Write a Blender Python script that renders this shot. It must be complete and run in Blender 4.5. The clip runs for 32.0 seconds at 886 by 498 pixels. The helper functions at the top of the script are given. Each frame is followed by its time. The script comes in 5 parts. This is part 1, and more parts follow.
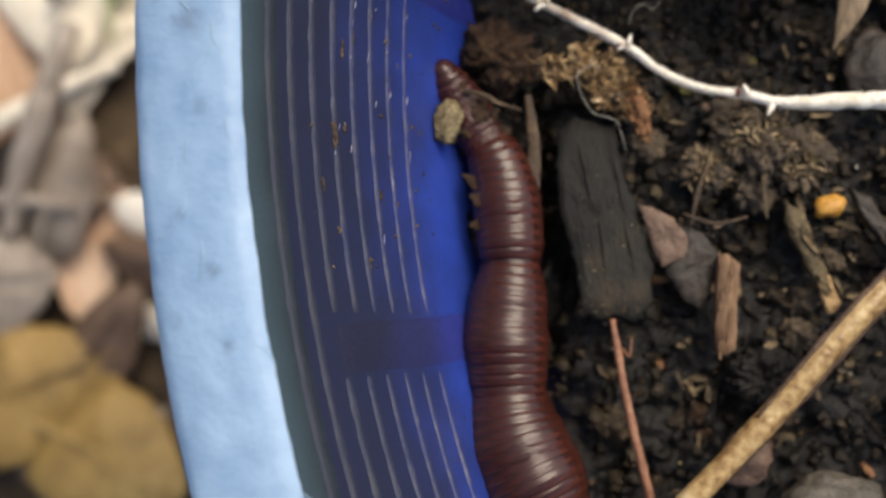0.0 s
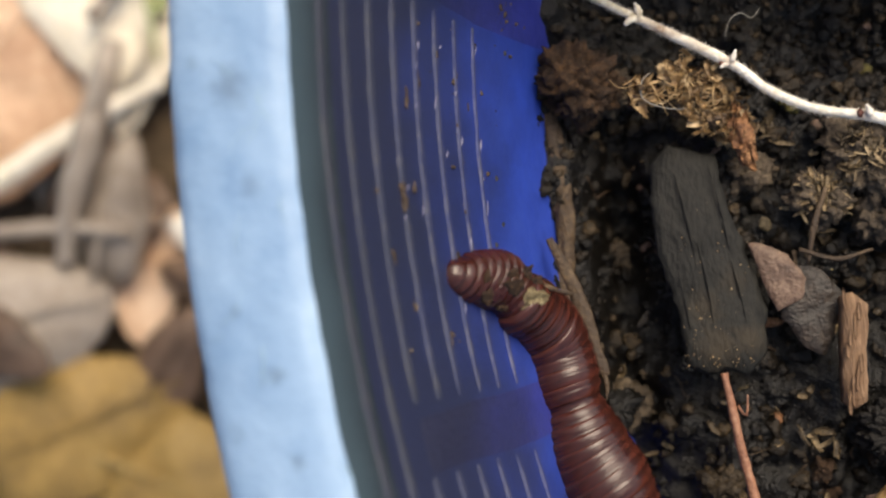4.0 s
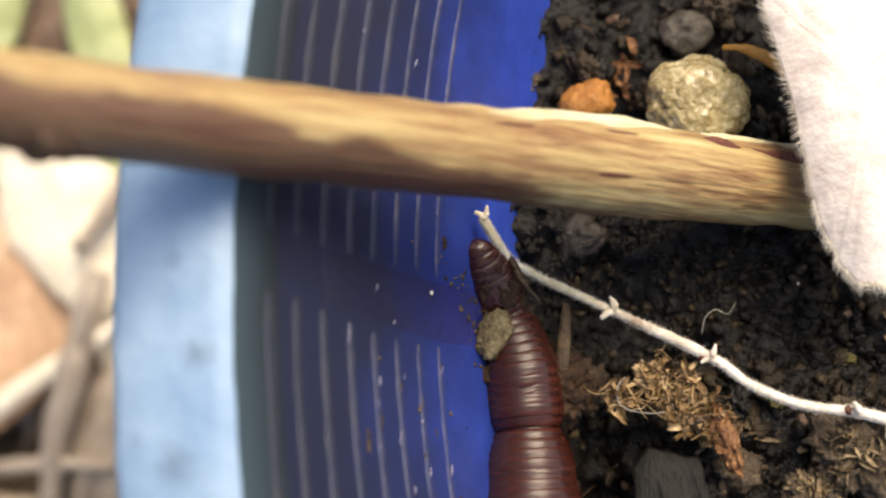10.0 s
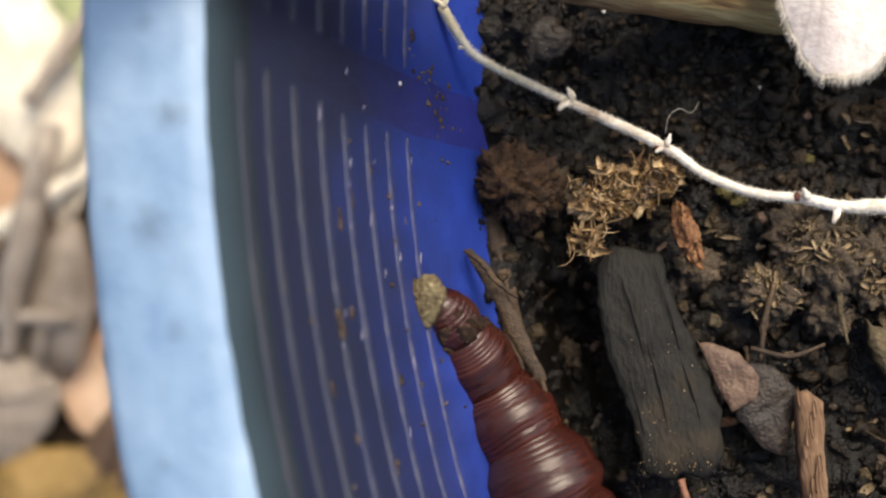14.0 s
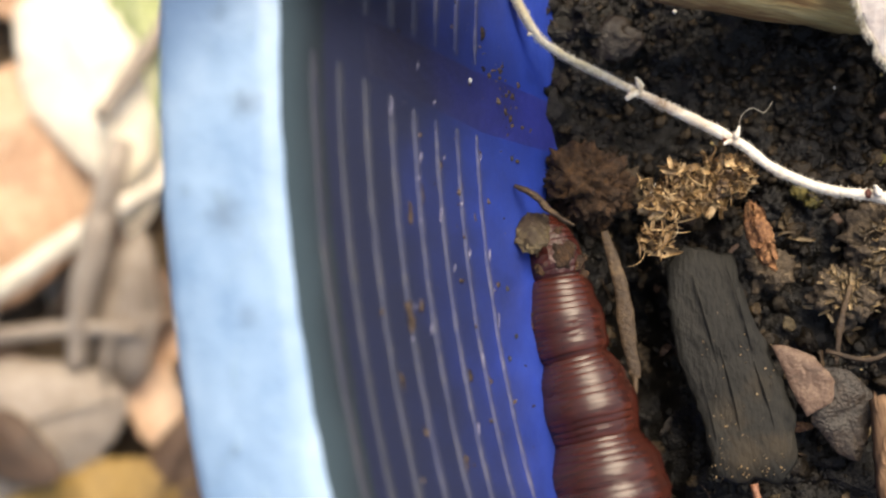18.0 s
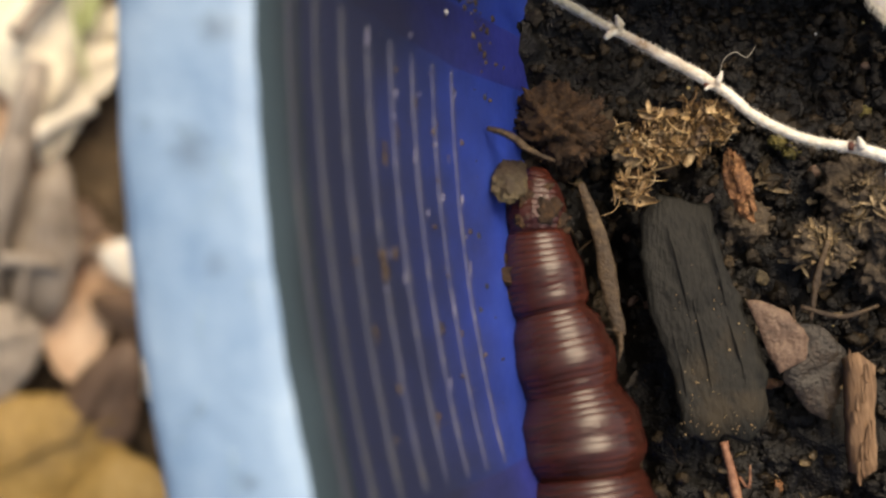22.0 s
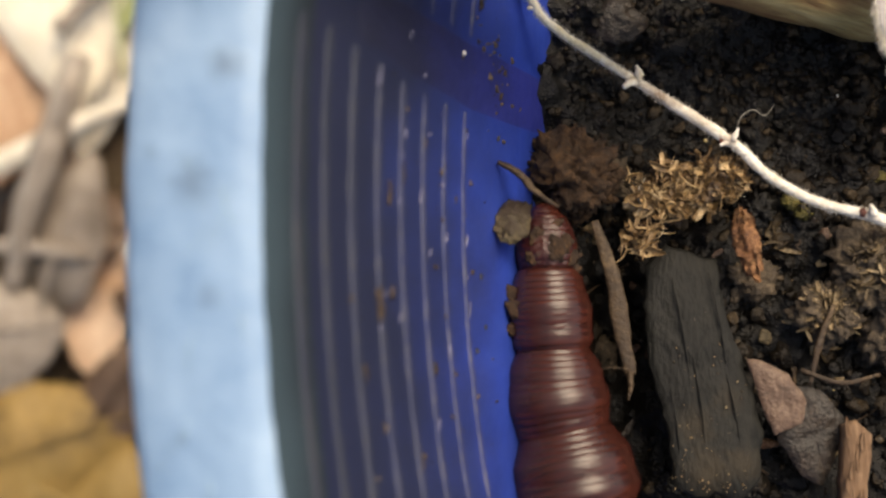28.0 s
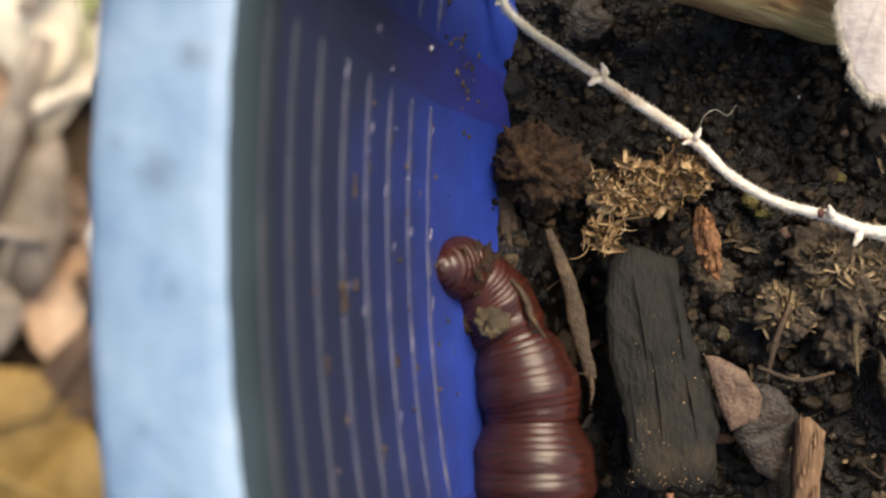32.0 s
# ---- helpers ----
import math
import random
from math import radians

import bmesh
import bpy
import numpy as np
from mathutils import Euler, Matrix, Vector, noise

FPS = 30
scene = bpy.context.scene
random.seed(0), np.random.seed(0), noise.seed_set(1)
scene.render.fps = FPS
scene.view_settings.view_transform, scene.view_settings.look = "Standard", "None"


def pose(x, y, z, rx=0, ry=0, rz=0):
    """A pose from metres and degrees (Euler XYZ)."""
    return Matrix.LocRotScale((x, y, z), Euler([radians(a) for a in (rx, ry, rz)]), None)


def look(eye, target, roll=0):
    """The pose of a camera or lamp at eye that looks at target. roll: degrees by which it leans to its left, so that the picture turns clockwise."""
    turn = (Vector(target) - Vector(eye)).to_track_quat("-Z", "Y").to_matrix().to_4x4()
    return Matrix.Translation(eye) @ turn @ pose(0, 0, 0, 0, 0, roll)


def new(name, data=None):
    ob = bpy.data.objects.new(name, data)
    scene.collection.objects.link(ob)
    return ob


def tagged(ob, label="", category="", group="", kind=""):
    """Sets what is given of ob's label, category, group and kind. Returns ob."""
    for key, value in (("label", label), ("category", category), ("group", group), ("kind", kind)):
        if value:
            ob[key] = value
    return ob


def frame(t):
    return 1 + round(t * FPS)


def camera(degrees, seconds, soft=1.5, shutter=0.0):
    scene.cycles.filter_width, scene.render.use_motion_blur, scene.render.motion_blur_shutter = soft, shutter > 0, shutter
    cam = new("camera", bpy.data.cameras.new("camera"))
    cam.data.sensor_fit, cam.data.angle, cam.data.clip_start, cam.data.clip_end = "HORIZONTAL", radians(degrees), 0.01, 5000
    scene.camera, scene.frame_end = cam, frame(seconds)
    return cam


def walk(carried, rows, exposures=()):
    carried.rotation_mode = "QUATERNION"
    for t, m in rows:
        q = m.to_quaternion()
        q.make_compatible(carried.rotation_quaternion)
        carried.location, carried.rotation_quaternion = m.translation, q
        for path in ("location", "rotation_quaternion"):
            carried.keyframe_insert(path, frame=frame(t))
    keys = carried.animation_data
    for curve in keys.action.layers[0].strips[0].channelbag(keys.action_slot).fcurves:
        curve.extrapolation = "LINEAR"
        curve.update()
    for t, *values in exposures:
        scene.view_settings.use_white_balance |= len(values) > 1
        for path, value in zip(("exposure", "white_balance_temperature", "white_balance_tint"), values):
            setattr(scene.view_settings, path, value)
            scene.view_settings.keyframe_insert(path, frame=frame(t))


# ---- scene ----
cam = camera(42.0, 32.0, soft=2.2)
cam.data.dof.use_dof = True
cam.data.dof.focus_distance = 0.087
cam.data.dof.aperture_fstop = 22.0
walk(cam, [
    (0.0, pose(0.00686, -0.00295, 0.10139, 7.31, 1.95, -0.26)),
    (0.5, pose(0.00749, 0.00020, 0.09829, 7.48, 2.26, -1.15)),
    (1.0, pose(0.00852, 0.00230, 0.09970, 8.01, 3.06, -1.89)),
    (1.5, pose(0.00609, 0.00454, 0.09885, 8.68, 1.74, -1.68)),
    (2.0, pose(0.00627, 0.00163, 0.09826, 7.26, 1.59, -2.04)),
    (2.5, pose(0.00559, 0.00112, 0.09945, 6.13, 1.45, -1.98)),
    (4.5, pose(0.00478, 0.00656, 0.09040, 5.49, 6.40, -3.27)),
    (5.0, pose(0.00559, 0.00732, 0.09091, 5.33, 6.70, -3.14)),
    (5.5, pose(0.00668, 0.00917, 0.09039, 5.54, 6.36, -4.21)),
    (6.0, pose(0.00732, 0.01167, 0.09053, 6.30, 6.78, -4.86)),
    (6.5, pose(0.00746, 0.01187, 0.08737, 7.39, 7.67, -4.58)),
    (7.0, pose(0.00726, 0.01216, 0.08695, 8.51, 8.07, -3.91)),
    (7.5, pose(0.00863, 0.01320, 0.08836, 10.62, 8.13, -4.91)),
    (8.0, pose(0.00834, 0.01317, 0.08890, 11.87, 7.73, -5.03)),
    (8.5, pose(0.00831, 0.01370, 0.08871, 11.77, 7.20, -5.17)),
    (9.0, pose(0.00890, 0.01551, 0.08950, 10.57, 7.30, -5.46)),
    (9.5, pose(0.00932, 0.01686, 0.09159, 12.39, 6.79, -4.83)),
    (10.0, pose(0.00823, 0.01760, 0.09031, 12.97, 5.81, -5.11)),
    (10.5, pose(0.00771, 0.01934, 0.09166, 11.76, 4.75, -5.40)),
    (11.0, pose(0.00740, 0.02001, 0.09192, 11.56, 4.32, -5.50)),
    (11.5, pose(0.00735, 0.01990, 0.09277, 11.30, 4.28, -5.56)),
    (12.0, pose(0.00722, 0.01937, 0.09259, 11.39, 4.43, -4.85)),
    (12.5, pose(0.00650, 0.01675, 0.09197, 10.61, 4.17, -4.86)),
    (13.0, pose(0.00649, 0.01289, 0.09078, 8.83, 3.87, -5.42)),
    (13.5, pose(0.00715, 0.01038, 0.08994, 7.25, 3.78, -5.58)),
    (14.0, pose(0.00621, 0.01046, 0.08963, 7.66, 3.40, -5.62)),
    (14.5, pose(0.00607, 0.01177, 0.09075, 8.02, 3.37, -5.39)),
    (16.5, pose(0.00453, 0.01256, 0.08818, 8.33, 3.50, -4.74)),
    (17.0, pose(0.00321, 0.01182, 0.08544, 8.45, 1.62, -5.68)),
    (17.5, pose(0.00393, 0.01334, 0.08655, 7.39, 3.29, -4.72)),
    (18.0, pose(0.00533, 0.00850, 0.08907, 9.05, 6.29, -4.81)),
    (18.5, pose(0.00527, 0.00736, 0.08928, 8.90, 6.50, -4.99)),
    (19.0, pose(0.00515, 0.00698, 0.08881, 9.37, 5.65, -4.38)),
    (19.5, pose(0.00306, 0.00715, 0.09222, 9.62, 4.13, -4.76)),
    (20.0, pose(0.00287, 0.00747, 0.09112, 8.28, 3.25, -5.16)),
    (20.5, pose(0.00237, 0.00742, 0.08527, 7.46, 1.26, -4.74)),
    (21.0, pose(0.00133, 0.00855, 0.08494, 6.85, 0.79, -4.55)),
    (21.5, pose(0.00110, 0.00957, 0.08432, 6.17, 1.12, -4.27)),
    (22.0, pose(0.00108, 0.01022, 0.08465, 5.84, 1.73, -4.00)),
    (22.5, pose(0.00072, 0.01115, 0.08483, 5.79, 1.58, -3.69)),
    (23.0, pose(0.00107, 0.01190, 0.08451, 5.75, 1.55, -3.52)),
    (23.5, pose(0.00140, 0.01173, 0.08458, 5.81, 1.74, -3.37)),
    (24.0, pose(0.00187, 0.01118, 0.08412, 6.11, 1.91, -2.83)),
    (24.5, pose(0.00180, 0.01169, 0.08449, 5.85, 2.03, -3.05)),
    (25.0, pose(0.00228, 0.01321, 0.08460, 5.55, 2.04, -1.49)),
    (25.5, pose(0.00279, 0.01411, 0.08477, 5.46, 1.64, -0.45)),
    (27.5, pose(0.00314, 0.01244, 0.08531, 6.16, 2.86, 0.09)),
    (28.0, pose(0.00331, 0.01218, 0.08518, 6.40, 3.00, 0.30)),
    (28.5, pose(0.00350, 0.01201, 0.08534, 6.50, 3.21, 0.37)),
    (29.0, pose(0.00327, 0.01196, 0.08551, 6.72, 3.07, 0.45)),
    (29.5, pose(0.00303, 0.01267, 0.08591, 6.61, 2.56, 0.68)),
    (30.0, pose(0.00330, 0.01268, 0.08561, 6.15, 1.52, 0.57)),
    (30.5, pose(0.00256, 0.01205, 0.08581, 6.01, 1.77, 1.87)),
    (31.0, pose(0.00282, 0.01236, 0.08581, 5.53, 1.77, 1.46)),
    (31.5, pose(0.00274, 0.01209, 0.08560, 5.78, 1.91, 1.10)),
    (32.0, pose(0.00329, 0.01251, 0.08569, 5.83, 1.09, 1.08)),
], exposures=(
    (0.0, 0.62, 7050, 10), (2.0, 0.81, 7200, 10), (5.0, 0.79, 7300, 10), (7.0, 0.71, 7200, 10), (8.0, 0.97, 7550, 10), (9.0, 0.90, 7800, 10), (10.0, 0.99, 7700, 10), (11.0, 0.90, 7700, 10), (12.0, 0.66, 7600, 10), (13.0, 0.46, 7450, 10), (14.0, 0.85, 7200, 10), (17.0, 0.99, 7600, 10), (18.0, 1.18, 7650, 10), (19.0, 0.91, 7650, 10), (20.0, 0.86, 7850, 10), (21.0, 0.73, 8150, 10), (23.0, 0.82, 8200, 10), (25.0, 0.82, 8000, 10), (28.0, 0.77, 7850, 10), (30.0, 0.90, 7700, 10), (32.0, 0.88, 7700, 10)))

# ---- light: open shade under a bright sky ----
world = bpy.data.worlds.new("sky")
scene.world = world
world.use_nodes = True
wn = world.node_tree
sky = wn.nodes.new("ShaderNodeTexSky")
sky.sky_type = "NISHITA"
sky.sun_disc = False
sky.sun_elevation = radians(55.6)
sky.sun_rotation = radians(38)
sky.dust_density = 3.5
sky.ozone_density = 0.6
wn.links.new(sky.outputs["Color"], wn.nodes["Background"].inputs["Color"])
wn.nodes["Background"].inputs["Strength"].default_value = 0.12
sun = new("sun", bpy.data.lights.new("sun", "SUN"))
sun.data.energy, sun.data.angle, sun.data.color = 1.5, radians(40), (1.0, 0.94, 0.84)
sun.matrix_world = look((0.55, 0.70, 1.30), (0, 0, 0))

# ---- materials ----
def node_mat(name):
    m = bpy.data.materials.new(name)
    m.use_nodes = True
    return m, m.node_tree, m.node_tree.nodes["Principled BSDF"]


def mottled(name, colours, rough=0.7, scale=0.004, fine=0.0006, bump=0.3, bump_size=0.0004, spec=0.5, per_island=0.0, per_object=0.0, stretch=(1, 1, 1), coat=0.0, detail=6.0, lean=0.0):
    """A surface mottled at two scales: colours is a list of (position, rgb); scale and fine are sizes in metres."""
    m, nt, bs = node_mat(name)
    n, l = nt.nodes, nt.links
    tc = n.new("ShaderNodeTexCoord")
    mp = n.new("ShaderNodeMapping")
    mp.inputs["Scale"].default_value = stretch
    tilt = n.new("ShaderNodeMapping")
    tilt.inputs["Rotation"].default_value = (0, lean, 0)
    l.new(tc.outputs["Object"], tilt.inputs["Vector"])
    l.new(tilt.outputs["Vector"], mp.inputs["Vector"])
    big, small = n.new("ShaderNodeTexNoise"), n.new("ShaderNodeTexNoise")
    for tex, size in ((big, scale), (small, fine)):
        tex.inputs["Scale"].default_value = 1.0 / size
        tex.inputs["Detail"].default_value = detail
        tex.inputs["Roughness"].default_value = 0.6
        l.new(mp.outputs["Vector"], tex.inputs["Vector"])
    mix = n.new("ShaderNodeMath")
    mix.operation = "MULTIPLY_ADD"
    mix.inputs[1].default_value = 0.45
    l.new(small.outputs["Fac"], mix.inputs[0])
    half = n.new("ShaderNodeMath")
    half.operation = "MULTIPLY"
    half.inputs[1].default_value = 0.55
    l.new(big.outputs["Fac"], half.inputs[0])
    l.new(half.outputs[0], mix.inputs[2])
    value = mix.outputs[0]
    if per_island or per_object:
        info = n.new("ShaderNodeNewGeometry") if per_island else n.new("ShaderNodeObjectInfo")
        sh = n.new("ShaderNodeMath")
        sh.operation = "MULTIPLY_ADD"
        sh.inputs[1].default_value = per_island or per_object
        l.new(info.outputs["Random Per Island" if per_island else "Random"], sh.inputs[0])
        off = n.new("ShaderNodeMath")
        off.operation = "SUBTRACT"
        off.inputs[1].default_value = (per_island or per_object) / 2
        l.new(value, off.inputs[0])
        l.new(off.outputs[0], sh.inputs[2])
        value = sh.outputs[0]
    ramp = n.new("ShaderNodeValToRGB")
    while len(ramp.color_ramp.elements) < len(colours):
        ramp.color_ramp.elements.new(0.5)
    for e, (pos, rgb) in zip(ramp.color_ramp.elements, colours):
        e.position, e.color = pos, (*rgb, 1)
    l.new(value, ramp.inputs["Fac"])
    l.new(ramp.outputs["Color"], bs.inputs["Base Color"])
    bs.inputs["Roughness"].default_value = rough
    bs.inputs["Specular IOR Level"].default_value = spec
    bs.inputs["Coat Weight"].default_value = coat
    bs.inputs["Coat Roughness"].default_value = 0.15
    bt = n.new("ShaderNodeTexNoise")
    bt.inputs["Scale"].default_value = 1.0 / bump_size
    bt.inputs["Detail"].default_value = 4.0
    l.new(mp.outputs["Vector"], bt.inputs["Vector"])
    bp = n.new("ShaderNodeBump")
    bp.inputs["Strength"].default_value = bump
    bp.inputs["Distance"].default_value = bump_size
    l.new(bt.outputs["Fac"], bp.inputs["Height"])
    l.new(bp.outputs["Normal"], bs.inputs["Normal"])
    return m


M_RIM = mottled("weathered_pale_blue_plastic", [(0.30, (0.1368, 0.2501, 0.4224)), (0.42, (0.2166, 0.3485, 0.528)), (0.55, (0.2926, 0.4346, 0.6116)), (0.70, (0.3952, 0.5412, 0.704))], rough=0.45, scale=0.012, fine=0.0045, bump=0.12, bump_size=0.0022)
def shade_graded(mat, colour, low, high, most, uneven=0.010):
    """A second tone that gains between two heights above the tub's foot, with an uneven edge: dull film and painted
    shade in one.
    """
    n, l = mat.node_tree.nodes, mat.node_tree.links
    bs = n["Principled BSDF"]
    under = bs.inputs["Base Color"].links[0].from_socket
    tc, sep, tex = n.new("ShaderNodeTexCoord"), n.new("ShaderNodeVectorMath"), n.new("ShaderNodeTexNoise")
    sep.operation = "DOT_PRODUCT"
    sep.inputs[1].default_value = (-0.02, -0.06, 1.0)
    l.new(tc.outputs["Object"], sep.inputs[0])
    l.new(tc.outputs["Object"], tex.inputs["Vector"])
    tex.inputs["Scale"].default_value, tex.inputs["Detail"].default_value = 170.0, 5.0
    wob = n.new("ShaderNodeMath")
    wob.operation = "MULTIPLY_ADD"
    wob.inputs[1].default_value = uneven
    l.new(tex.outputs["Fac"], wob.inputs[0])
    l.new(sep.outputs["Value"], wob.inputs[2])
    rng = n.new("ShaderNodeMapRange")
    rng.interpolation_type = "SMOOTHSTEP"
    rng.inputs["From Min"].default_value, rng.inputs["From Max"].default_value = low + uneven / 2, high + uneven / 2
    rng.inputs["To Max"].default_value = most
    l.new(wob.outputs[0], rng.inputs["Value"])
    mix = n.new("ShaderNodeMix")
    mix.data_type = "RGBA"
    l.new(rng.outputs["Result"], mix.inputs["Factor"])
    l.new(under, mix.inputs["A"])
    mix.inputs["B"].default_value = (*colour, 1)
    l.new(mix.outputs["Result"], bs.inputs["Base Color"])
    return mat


M_WALL = mottled("blue_plastic", [(0.3, (0.014, 0.041, 0.31)), (0.55, (0.026, 0.075, 0.51)), (0.72, (0.042, 0.108, 0.60))], rough=0.4, scale=0.012, fine=0.002, bump=0.08, bump_size=0.0008)
# wall turns dark towards the rim: weathering film plus painted shade
shade_graded(M_WALL, (0.0155, 0.0190, 0.0320), 0.1215, 0.1500, 0.95, 0.014)
# lip tones lowered to hold the shade under the rim
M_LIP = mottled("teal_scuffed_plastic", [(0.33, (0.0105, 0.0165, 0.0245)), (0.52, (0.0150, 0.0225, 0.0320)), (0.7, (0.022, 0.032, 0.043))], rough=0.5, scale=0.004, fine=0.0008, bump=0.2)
shade_graded(M_LIP, (0.048, 0.080, 0.102), 0.1536, 0.1592, 0.95, 0.0030)
M_PAD = mottled("dull_purple_blue_plastic", [(0.3, (0.018, 0.027, 0.22)), (0.55, (0.036, 0.050, 0.36)), (0.72, (0.058, 0.076, 0.44))], rough=0.45, scale=0.006, fine=0.001, bump=0.15, bump_size=0.0006)
# pad gets the wall's film and painted shade
shade_graded(M_PAD, (0.0145, 0.0170, 0.0300), 0.1215, 0.1500, 0.95, 0.014)
M_RIDGE = mottled("worn_ridge_plastic", [(0.34, (0.0153, 0.0289, 0.187)), (0.44, (0.04675, 0.0595, 0.2125)), (0.54, (0.09775, 0.1062, 0.2295)), (0.68, (0.2125, 0.2082, 0.2635))], rough=0.5, scale=0.0028, fine=0.0006, bump=0.15)
# ridges dimmed likewise near the rim, film and shade together
shade_graded(M_RIDGE, (0.031, 0.036, 0.042), 0.1260, 0.1560, 0.90, 0.012)
M_SCUFF = mottled("pale_scuffed_plastic", [(0.35, (0.09, 0.10, 0.22)), (0.6, (0.24, 0.23, 0.30))], rough=0.6, scale=0.001, fine=0.0003, bump=0.2)
def spotted(mat, colour, spots):
    """Soft stains of a given place and radius, in metres of the object's space, broken up by noise."""
    n, l = mat.node_tree.nodes, mat.node_tree.links
    bs = n["Principled BSDF"]
    tc, tex = n.new("ShaderNodeTexCoord"), n.new("ShaderNodeTexNoise")
    tex.inputs["Scale"].default_value, tex.inputs["Detail"].default_value = 1400.0, 4.0
    l.new(tc.outputs["Object"], tex.inputs["Vector"])
    for x, y, z, r, most in spots:
        far = n.new("ShaderNodeVectorMath")
        far.operation = "DISTANCE"
        far.inputs[1].default_value = (x, y, z)
        l.new(tc.outputs["Object"], far.inputs[0])
        add = n.new("ShaderNodeMath")
        add.operation = "MULTIPLY_ADD"
        add.inputs[1].default_value = 1.2 * r
        l.new(tex.outputs["Fac"], add.inputs[0])
        l.new(far.outputs["Value"], add.inputs[2])
        rng = n.new("ShaderNodeMapRange")
        rng.inputs["From Min"].default_value, rng.inputs["From Max"].default_value = 0.75 * r, 1.6 * r
        rng.inputs["To Min"].default_value, rng.inputs["To Max"].default_value = most, 0.0
        l.new(add.outputs[0], rng.inputs["Value"])
        mix = n.new("ShaderNodeMix")
        mix.data_type = "RGBA"
        l.new(rng.outputs["Result"], mix.inputs["Factor"])
        l.new(bs.inputs["Base Color"].links[0].from_socket, mix.inputs["A"])
        mix.inputs["B"].default_value = (*colour, 1)
        l.new(mix.outputs["Result"], bs.inputs["Base Color"])
    return mat


M_SOIL = mottled("dark_damp_soil", [(0.36, (0.00135, 0.00105, 0.00075)), (0.52, (0.003375, 0.00255, 0.00165)), (0.66, (0.007875, 0.005775, 0.00345)), (0.82, (0.0315, 0.0225, 0.01275))], rough=0.40, scale=0.004, fine=0.0004, bump=1.0, bump_size=0.00025, spec=0.38)
M_CRUMB = mottled("soil_crumb", [(0.25, (0.00203, 0.00148, 0.000936)), (0.48, (0.00686, 0.00476, 0.00265)), (0.68, (0.0226, 0.0152, 0.00764)), (0.90, (0.0936, 0.0624, 0.0312))], rough=0.5, scale=0.002, fine=0.0004, bump=0.9, bump_size=0.0003, per_island=0.5, spec=0.3)
M_BALL = mottled("brown_fibrous_soil", [(0.35, (0.01063, 0.004725, 0.00153)), (0.5, (0.03375, 0.01523, 0.00476)), (0.68, (0.11, 0.0525, 0.01615))], rough=0.85, scale=0.0015, fine=0.0003, bump=0.9, bump_size=0.0003)
M_MATTED = mottled("matted_brown_soil", [(0.3, (0.016, 0.0110, 0.0064)), (0.5, (0.062, 0.043, 0.025)), (0.72, (0.20, 0.148, 0.090))], rough=0.7, scale=0.0018, fine=0.0004, bump=0.9, bump_size=0.0003)
M_BARK = mottled("charred_grey_bark", [(0.30, (0.0028, 0.00276, 0.00212)), (0.5, (0.007, 0.0069, 0.00539)), (0.66, (0.0143, 0.0135, 0.00999)), (0.78, (0.0504, 0.0408, 0.0248))], rough=0.7, scale=0.005, fine=0.0005, bump=0.38, bump_size=0.0005, stretch=(1.5, 0.6, 1), spec=0.35)
spotted(M_BARK, (0.050, 0.036, 0.019), [(0.0005, -0.0070, 0.0014, 0.0022, 0.55), (0.0030, -0.0066, 0.0014, 0.0016, 0.5), (-0.0004, -0.0040, 0.0014, 0.0018, 0.4), (0.0020, -0.0020, 0.0014, 0.0015, 0.3)])
M_PINK = mottled("pinkish_brown_bark", [(0.32, (0.044, 0.024, 0.016)), (0.5, (0.118, 0.070, 0.047)), (0.68, (0.22, 0.148, 0.102))], rough=0.6, scale=0.002, fine=0.0004, bump=0.6, bump_size=0.0003)
M_GREYCHIP = mottled("grey_brown_chip", [(0.32, (0.00702, 0.004816, 0.00304)), (0.50, (0.0189, 0.0129, 0.00832)), (0.62, (0.0378, 0.02494, 0.016)), (0.74, (0.108, 0.07052, 0.0448))], rough=0.5, scale=0.0022, fine=0.0004, bump=0.6, bump_size=0.0003)
M_CHIP = mottled("split_wood", [(0.32, (0.080, 0.039, 0.018)), (0.5, (0.20, 0.114, 0.060)), (0.68, (0.36, 0.235, 0.142))], rough=0.65, scale=0.0025, fine=0.0004, bump=0.7, bump_size=0.0003, stretch=(3.0, 0.3, 1))
M_CHIP2 = mottled("mossy_wood", [(0.32, (0.020, 0.0145, 0.0065)), (0.5, (0.072, 0.052, 0.023)), (0.72, (0.20, 0.152, 0.075))], rough=0.7, scale=0.0025, fine=0.0004, bump=0.7, bump_size=0.0003)
M_STICK = mottled("dry_peeling_stick", [(0.33, (0.115, 0.0494, 0.0256)), (0.42, (0.25, 0.1349, 0.0624)), (0.49, (0.38, 0.2517, 0.112)), (0.57, (0.5, 0.38, 0.176)), (0.72, (0.7, 0.589, 0.328))], rough=0.45, scale=0.0017, fine=0.0005, bump=0.8, bump_size=0.0004, stretch=(0.085, 1.0, 1.0), lean=-0.73)
M_PEEL = mottled("pale_peeled_wood", [(0.34, (0.30, 0.23, 0.11)), (0.48, (0.58, 0.52, 0.31)), (0.66, (0.80, 0.76, 0.56))], rough=0.5, scale=0.004, fine=0.0008, bump=0.4, bump_size=0.0004, stretch=(0.2, 1.0, 1.0), lean=-0.73)
M_STEM = mottled("smooth_tan_stem", [(0.36, (0.15, 0.078, 0.026)), (0.47, (0.33, 0.205, 0.080)), (0.58, (0.49, 0.345, 0.155)), (0.72, (0.66, 0.54, 0.33))], rough=0.36, scale=0.004, fine=0.0010, bump=0.3, bump_size=0.0006)
